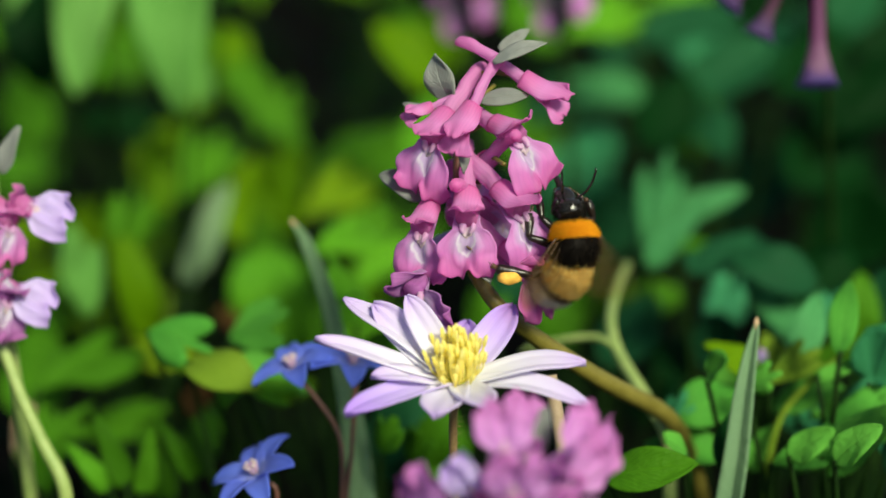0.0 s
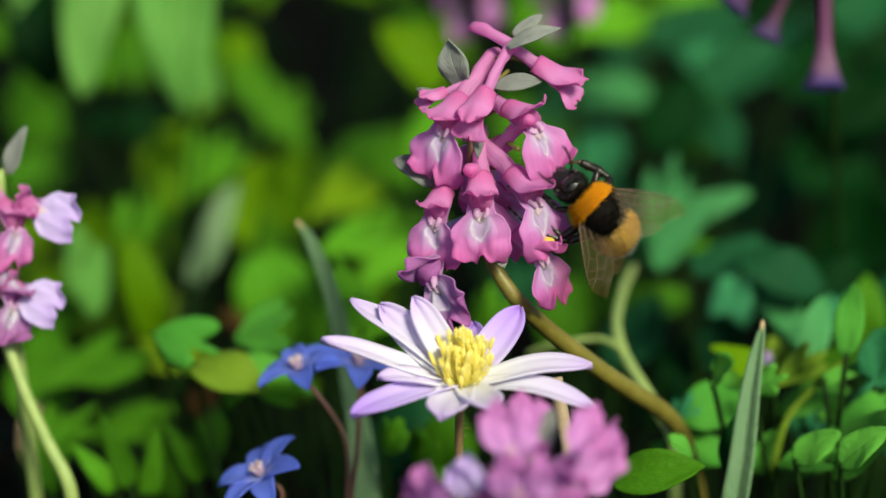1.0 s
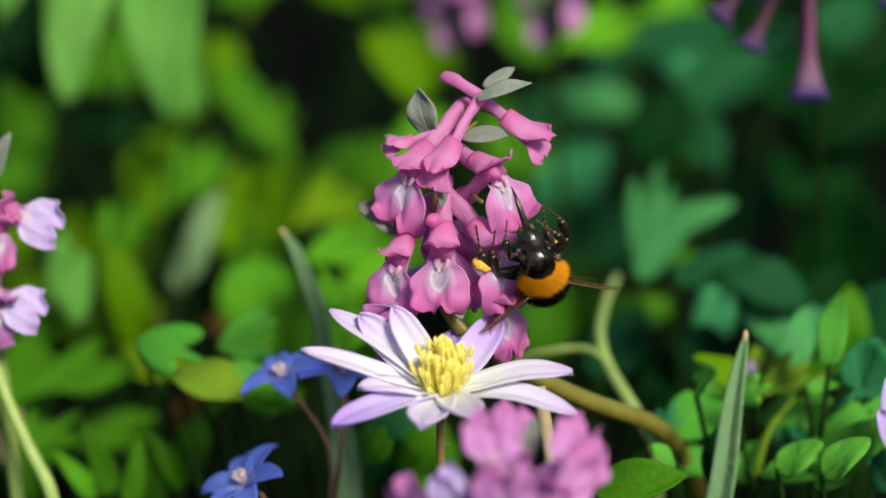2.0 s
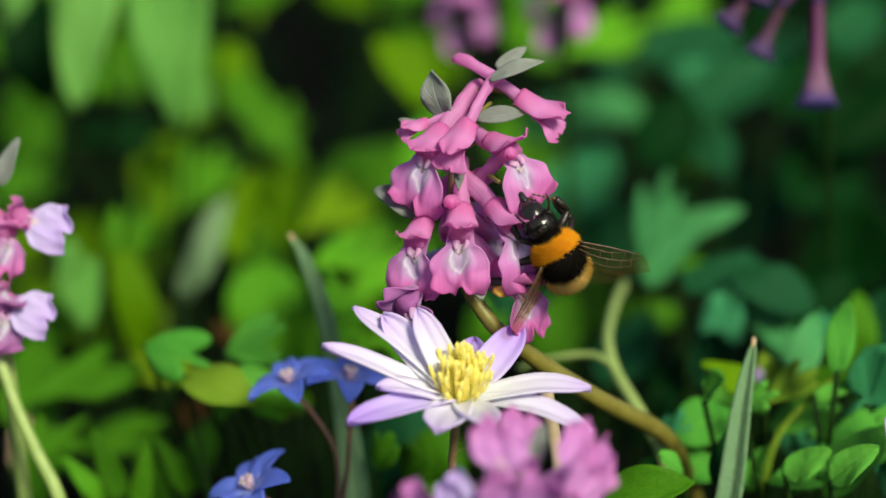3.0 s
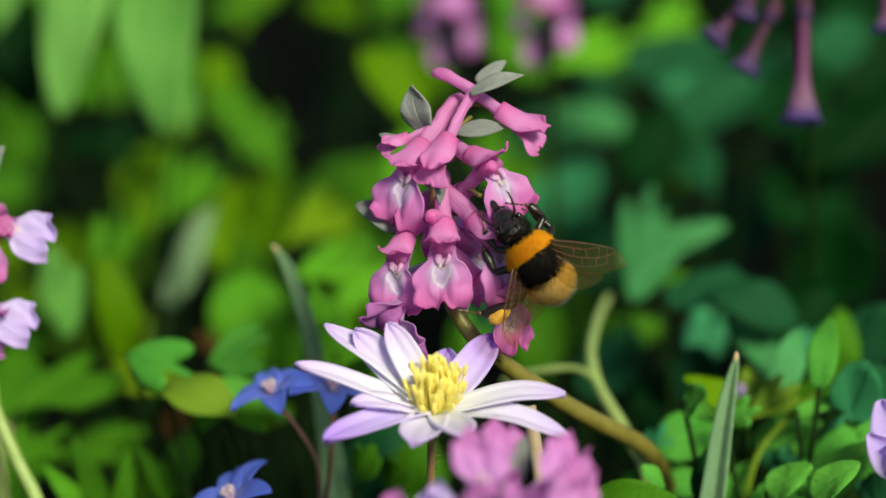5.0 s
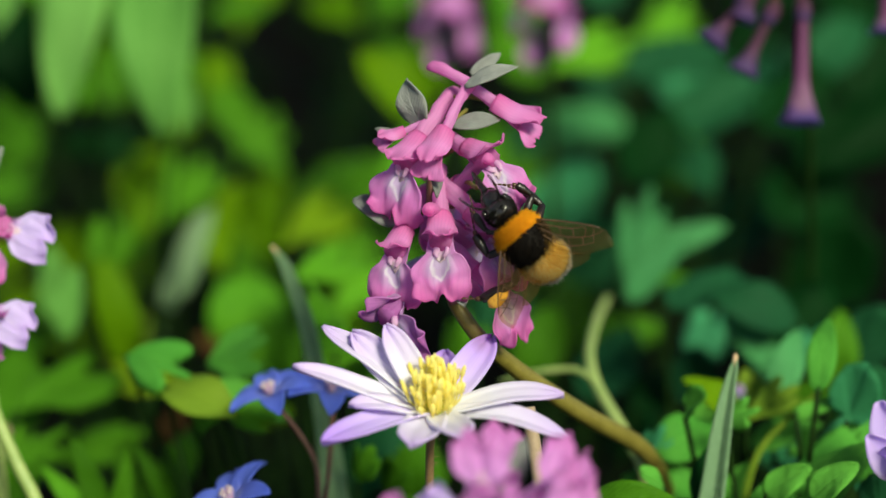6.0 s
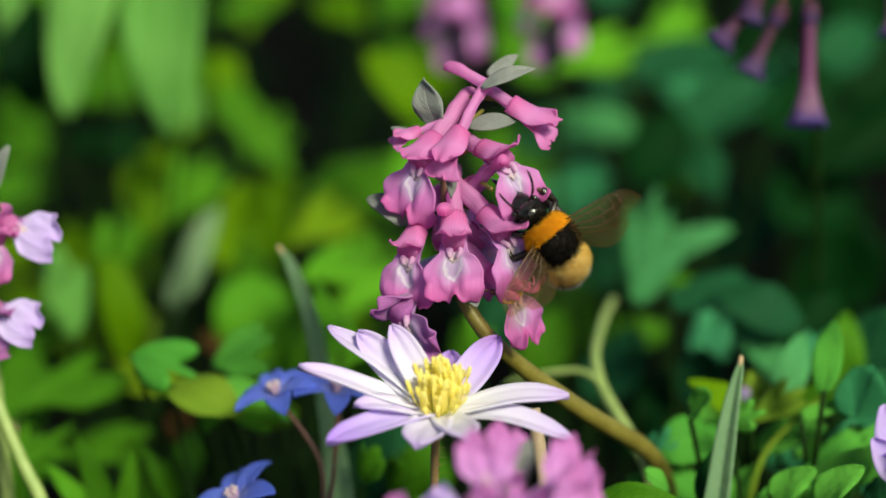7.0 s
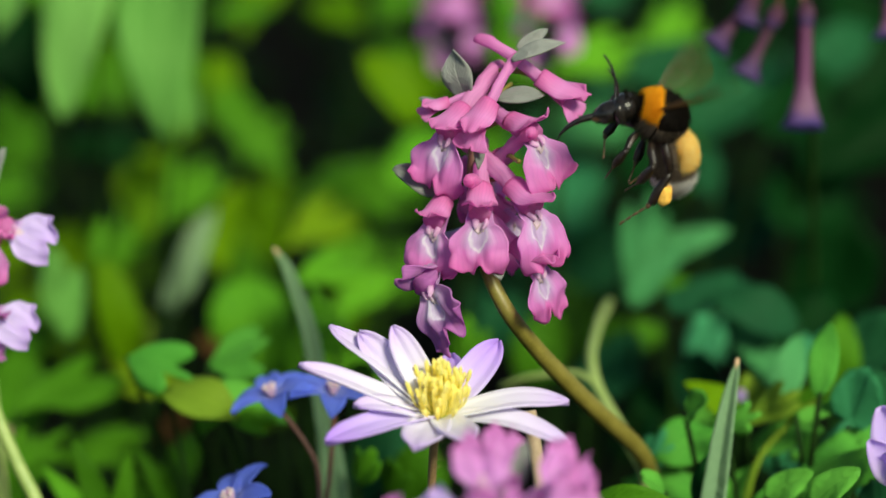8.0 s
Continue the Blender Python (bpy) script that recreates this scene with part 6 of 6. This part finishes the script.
        leg = part("leg", m, M_LEG, bee, "", Matrix.Translation(h * k))
        tarsus = Mesh()
        for i in range(5):
            a, b = Vector(ankle).lerp(Vector(toe), i / 5), Vector(ankle).lerp(Vector(toe), (i + 1) / 5 - 0.03)
            w = (r * 0.6 if i == 0 else r * 0.27) * k
            tarsus.tube([rel(a), rel(a.lerp(b, 0.5)), rel(b)], [w * 0.6, w, w * 0.8], 6, 3)
        part("foot", tarsus, M_TARSUS, leg, "brown jointed foot")
        if name == "hind":
            mid = Vector(knee).lerp(Vector(ankle), 0.55) + Vector((-0.7, 0.5 if sy > 0 else 0.3, -0.2))
            part("pollen_load", Mesh().ball(rel(mid), (1.25 * k, 1.85 * k, 1.25 * k), 20, 14, None, 0.3), M_POLLEN, leg, "orange lump of pollen")
        legs.append((leg, name, sy))

    # wings: y outward for the left one
    wings = []
    for sy in (1, -1):
        def fore(u, v, sy=sy):
            lead = 0.9 + 0.5 * math.sin(math.pi * v * 0.9)
            chord = 1.0 + 3.9 * math.sin(math.pi * min(1, 0.06 + 0.9 * v)) ** 0.8
            if v > 0.8:
                chord *= math.sqrt(max(0.02, 1 - ((v - 0.8) / 0.2) ** 2))
                lead -= 2.0 * ((v - 0.8) / 0.2) ** 2
            return Vector(((lead - chord * u) * k, sy * 12.4 * v * k, (0.25 * math.sin(4 * u + 5 * v) * v) * k))
        wing = part("wing", Mesh().grid(fore, 11, 21), M_WING, bee, "clear brownish veined wing")
        def hind(u, v, sy=sy):
            chord = 0.6 + 2.6 * math.sin(math.pi * min(0.97, 0.06 + 0.92 * v)) ** 0.8
            return Vector(((-1.6 - 1.4 * math.sin(2 * v) - chord * u) * k, sy * (0.4 + 8.6 * v) * k, (-0.3 + 0.15 * math.sin(5 * v)) * k))
        part("hindwing", Mesh().grid(hind, 9, 15), M_WING, wing, "small clear hind wing")
        veins = Mesh()
        def line(pairs, r=0.1):
            veins.tube([fore(u, v, sy) + Vector((0, 0, 0.00006)) for u, v in pairs], [r * k, r * 0.8 * k, r * 0.5 * k], 5, 4)
        line([(0.01, 0), (0.01, 0.3), (0.01, 0.6), (0.02, 0.8)], 0.16)
        line([(0.3, 0.02), (0.22, 0.25), (0.2, 0.45), (0.06, 0.62)], 0.1)
        line([(0.55, 0.03), (0.5, 0.3), (0.45, 0.55), (0.35, 0.72), (0.08, 0.84)], 0.09)
        line([(0.75, 0.05), (0.78, 0.35), (0.7, 0.6), (0.6, 0.75)], 0.08)
        for a, b in (((0.22, 0.3), (0.5, 0.33)), ((0.2, 0.45), (0.46, 0.5)), ((0.48, 0.42), (0.76, 0.46)), ((0.1, 0.62), (0.42, 0.62)), ((0.42, 0.6), (0.7, 0.62)), ((0.35, 0.72), (0.62, 0.75)), ((0.06, 0.72), (0.36, 0.72))):
            line([a, ((a[0] + b[0]) / 2, (a[1] + b[1]) / 2 + 0.01), b], 0.07)
        part("venation", veins, M_VEIN, wing, "dark wing veins")
        wings.append((wing, sy))
    return bee, ab, legs, wings


bee, bee_abdomen, bee_legs, bee_wings = bumblebee()


# ---------------------------------------------------------------- what moves
def motions():
    spike_rows = [
        (0.0, pose(0.00295, 0.29318, 0.14591, -0.00, -0.67, 0.22)),
        (0.5, pose(0.00472, 0.29392, 0.14817, -0.00, -0.48, 0.15)),
        (1.0, pose(0.00426, 0.29401, 0.14844, -0.00, -0.76, 0.25)),
        (1.5, pose(0.0003, 0.29222, 0.14294, -0.01, 1.90, -0.62)),
        (1.7, pose(-0.0005, 0.29165, 0.14118, -0.02, 2.38, -0.77)),
        (2.8, pose(0.00255, 0.29332, 0.14633, -0.00, -0.29, 0.09)),
        (3.0, pose(0.00212, 0.29318, 0.14588, -0.00, -0.10, 0.03)),
        (3.5, pose(0.0017, 0.29302, 0.14541, -0.00, 0.95, -0.31)),
        (4.0, pose(0.0038, 0.29382, 0.14787, -0.01, -1.62, 0.53)),
        (4.5, pose(0.00325, 0.29325, 0.1461, -0.00, -1.05, 0.34)),
        (4.7, pose(0.002, 0.29294, 0.14515, -0.00, -1.14, 0.37)),
        (5.8, pose(0.00215, 0.29375, 0.14764, -0.01, -2.19, 0.71)),
        (6.0, pose(0.00203, 0.29349, 0.14687, -0.02, -2.38, 0.77)),
        (6.5, pose(0.00148, 0.2933, 0.14627, -0.02, -2.66, 0.87)),
        (7.0, pose(0.00304, 0.29351, 0.14691, -0.01, -1.52, 0.49)),
        (7.5, pose(0.00533, 0.2939, 0.14811, -0.00, 0.76, -0.25)),
        (8.0, pose(0.0075, 0.29501, 0.15154, 0.00, -0.00, 0.00)),
    ]
    walk(spike, spike_rows)
    foot = Vector((0.03408, 0.30832, 0.11481))
    rest = Vector(HEAD) - foot
    rows = []
    for t, m in spike_rows:
        turn = rest.rotation_difference(m.translation - foot).to_matrix().to_4x4()
        rows.append((t, m.inverted() @ Matrix.Translation(foot) @ turn))
    walk(spike_stem, rows)

    pivot = (-0.00102, 0.26732, 0.11809)
    axis = Vector((0, -0.951, 0.309))
    sway = ((0, 0.9), (0.5, 3.0), (1, 0.6), (1.5, 3.5), (3, -2.6), (3.5, 2.1), (4, -2.3), (4.5, 0), (6, 1.1), (6.5, -0.6), (7, 1.1), (7.5, 2.3), (8, -0.4))
    walk(flower_white, [(t, Matrix.Translation(pivot) @ Matrix.Rotation(radians(a), 4, axis)) for t, a in sway])

    def turned(x, y, z, rx, ry, rz, nod=0):
        return pose(x, y, z, rx, ry, rz) @ Matrix.Rotation(radians(-nod), 4, "Y")
    walk(bee, [
        (0.0, turned(0.0180, 0.2862, 0.1528, 7, -64, 101)),
        (0.2, turned(0.0225, 0.2870, 0.1557, -25, -50, 142)),
        (0.3, turned(0.0243, 0.2880, 0.1576, -33, -44, 156)),
        (0.5, turned(0.0234, 0.2882, 0.1606, -32, -38, 165)),
        (0.7, turned(0.0237, 0.2883, 0.1602, -43, -43, 167)),
        (1.0, turned(0.0210, 0.2879, 0.1581, -59, -41, 161)),
        (1.2, turned(0.0164, 0.2860, 0.1537, -66, -56, 159, 26)),
        (1.3, turned(0.0154, 0.2854, 0.1521, -70, -64, 163, 38)),
        (1.5, turned(0.0149, 0.2846, 0.1477, -63, -66, 156, 54)),
        (1.7, turned(0.0142, 0.2846, 0.1481, -50, -66, 144, 56)),
        (2.3, turned(0.0162, 0.2858, 0.1518, -58, -60, 152, 34)),
        (2.8, turned(0.0186, 0.2869, 0.1552, -64, -52, 159, 8)),
        (3.0, turned(0.0160, 0.2861, 0.1540, -67, -58, 165, 6)),
        (3.5, turned(0.0156, 0.2837, 0.1548, -60, -55, 158, 6)),
        (4.0, turned(0.0188, 0.2844, 0.1575, -61, -52, 157, 4)),
        (4.5, turned(0.0171, 0.2839, 0.1562, -62, -50, 157)),
        (4.7, turned(0.0158, 0.2837, 0.1555, -62, -50, 157)),
        (5.8, turned(0.0136, 0.2831, 0.1605, -69, -46, 157)),
        (6.0, turned(0.0130, 0.2829, 0.1601, -69, -45, 157)),
        (6.5, turned(0.0118, 0.2827, 0.1595, -68, -46, 158)),
        (6.8, turned(0.0139, 0.2829, 0.1598, -63, -49, 164)),
        (7.0, turned(0.0168, 0.2877, 0.1586, -56, -47, 160)),
        (7.2, turned(0.0198, 0.2876, 0.1591, -24, -44, 158)),
        (7.4, turned(0.0224, 0.2878, 0.1584, -26, -50, 172)),
        (7.5, turned(0.0242, 0.2878, 0.1603, -18, -50, -179)),
        (7.6, turned(0.0265, 0.2883, 0.1630, -5, -45, -179)),
        (7.7, turned(0.0282, 0.2890, 0.1688, -8, -32, -176)),
        (7.8, turned(0.0292, 0.2887, 0.1716, -4, -23, 178)),
        (7.9, turned(0.0315, 0.2880, 0.1758, -6, -19, -177)),
        (8.0, turned(0.0333, 0.2872, 0.1795, -11, -17, -174)),
    ])
    walk(bee_abdomen, [(t, pose(-0.0034 - c, 0, 0.001 - e, 0, a, b)) for t, a, b, c, e in ((0, -54, -46, 0, 0), (0.2, -57, -24, 0, 0.0002), (0.3, -62, -8, 0, 0.0004), (0.5, -66, 0, 0, 0.0004), (1.0, -70, 4, 0, 0), (1.5, -80, 26, 0, 0), (1.7, -80, 26, 0, 0), (2.8, -78, 6, 0, 0), (3.5, -78, 0, 0, 0), (4.5, -72, 0, 0, 0), (6, -70, 0, 0, 0), (6.5, -70, 0, 0, 0), (7.0, -70, 0, 0, 0), (7.2, -70, 0, 0, 0.0006), (7.5, -98, 0, 0.0004, 0.0014), (7.7, -84, 0, 0.0006, 0.0024), (8, -68, 0, 0.0008, 0.003))])
    # wings beat in the air and lie spread when it clings: seconds, then lift, twist and sweep of each
    k = 0.001
    lying = {1: ((1.2, -10, -56, 40), (1.7, -8, -60, 40), (2.8, -12, -54, 46), (3.5, -12, -56, 46), (4.5, -10, -36, 48), (6.0, -8, -26, 52), (6.8, -8, -26, 50)),
             -1: ((1.2, 0, -52, 40), (1.7, 0, -58, 40), (2.8, 4, -30, 44), (3.5, 4, -10, 45), (4.5, 4, -4, 45), (6.0, 4, 0, 50), (6.8, 4, 0, 48))}
    held = {0: (-22, 60), 15: (8, 52), 30: (-4, 56), 210: (16, 16), 225: (22, 56), 240: (46, 48)}
    for wing, sy in bee_wings:
        rows = []
        root = (0.6 * k, sy * 3.0 * k, 2.2 * k)
        for i in [*range(32), *range(209, 241)]:
            lift, sweep = held.get(i, ((34, 30), (62, 34), (-22, 44), (8, 58))[i % 4])
            rows.append((i / 30, pose(*root, sy * lift, sy * -10, sy * sweep)))
        for t, lift, twist, sweep in lying[sy]:
            rows.append((t, pose(*root, sy * lift, twist, sy * sweep)))
        walk(wing, sorted(rows, key=lambda row: row[0]))
    # legs: seconds, then swing forward on the hip; they hang in the air at the end
    swing = {"front": ((0, 0), (6.5, 0)), "middle": ((0, 6), (0.5, 0), (1.5, -6), (3, 0), (4.5, 4), (6.5, 0)),
             "hind": ((0, -8), (0.3, 0), (0.7, 20), (1.0, 40), (1.2, 46), (1.7, 46), (2.8, 42), (3.0, 12), (3.3, 36), (3.5, 44), (4.0, 20), (4.5, 0), (6.0, -10), (6.8, -8), (7.2, 10))}
    for leg, name, sy in bee_legs:
        h = leg.matrix_basis.translation.copy()
        toe = {"front": (7.0, sy * 1.2, -1.4), "middle": (7.2, sy * 2.8, -1.6), "hind": (1.4, 10.0, -1.4) if sy > 0 else (2.6, -0.6, -6.2)}[name]
        air = {"front": (2.4, sy * 0.8, -9.5), "middle": (0.0, sy * 1.0, -9.0), "hind": (-0.8, sy * 1.4, -9.0)}[name]
        lift = Vector(toe).rotation_difference(Vector(air))
        rows = [(t, Matrix.Translation(h) @ Matrix.Rotation(radians(-sy * a), 4, "Z")) for t, a in swing[name]]
        if name != "hind" and sy < 0:
            rows = [(t, Matrix.Translation(h) @ Matrix.Rotation(radians(a), 4, "X")) for t, a in ((0, 30), (1.0, 12), (1.2, 0), (1.7, 0), (2.8, 34), (7.2, 34))]
        if name == "hind" and sy < 0:
            rows = [(t, Matrix.Translation(h) @ Matrix.Rotation(radians(-a), 4, "X")) for t, a in ((0, 0), (1.0, 0), (1.2, 30), (1.7, 32), (2.8, 0), (7.2, 0))]
        for t, w in ((7.4, 0.1), (7.7, 0.45), (7.9, 0.9), (8.0, 1)):
            rows.append((t, Matrix.Translation(h) @ Matrix.Identity(3).to_quaternion().slerp(lift, w).to_matrix().to_4x4()))
        walk(leg, rows)


motions()
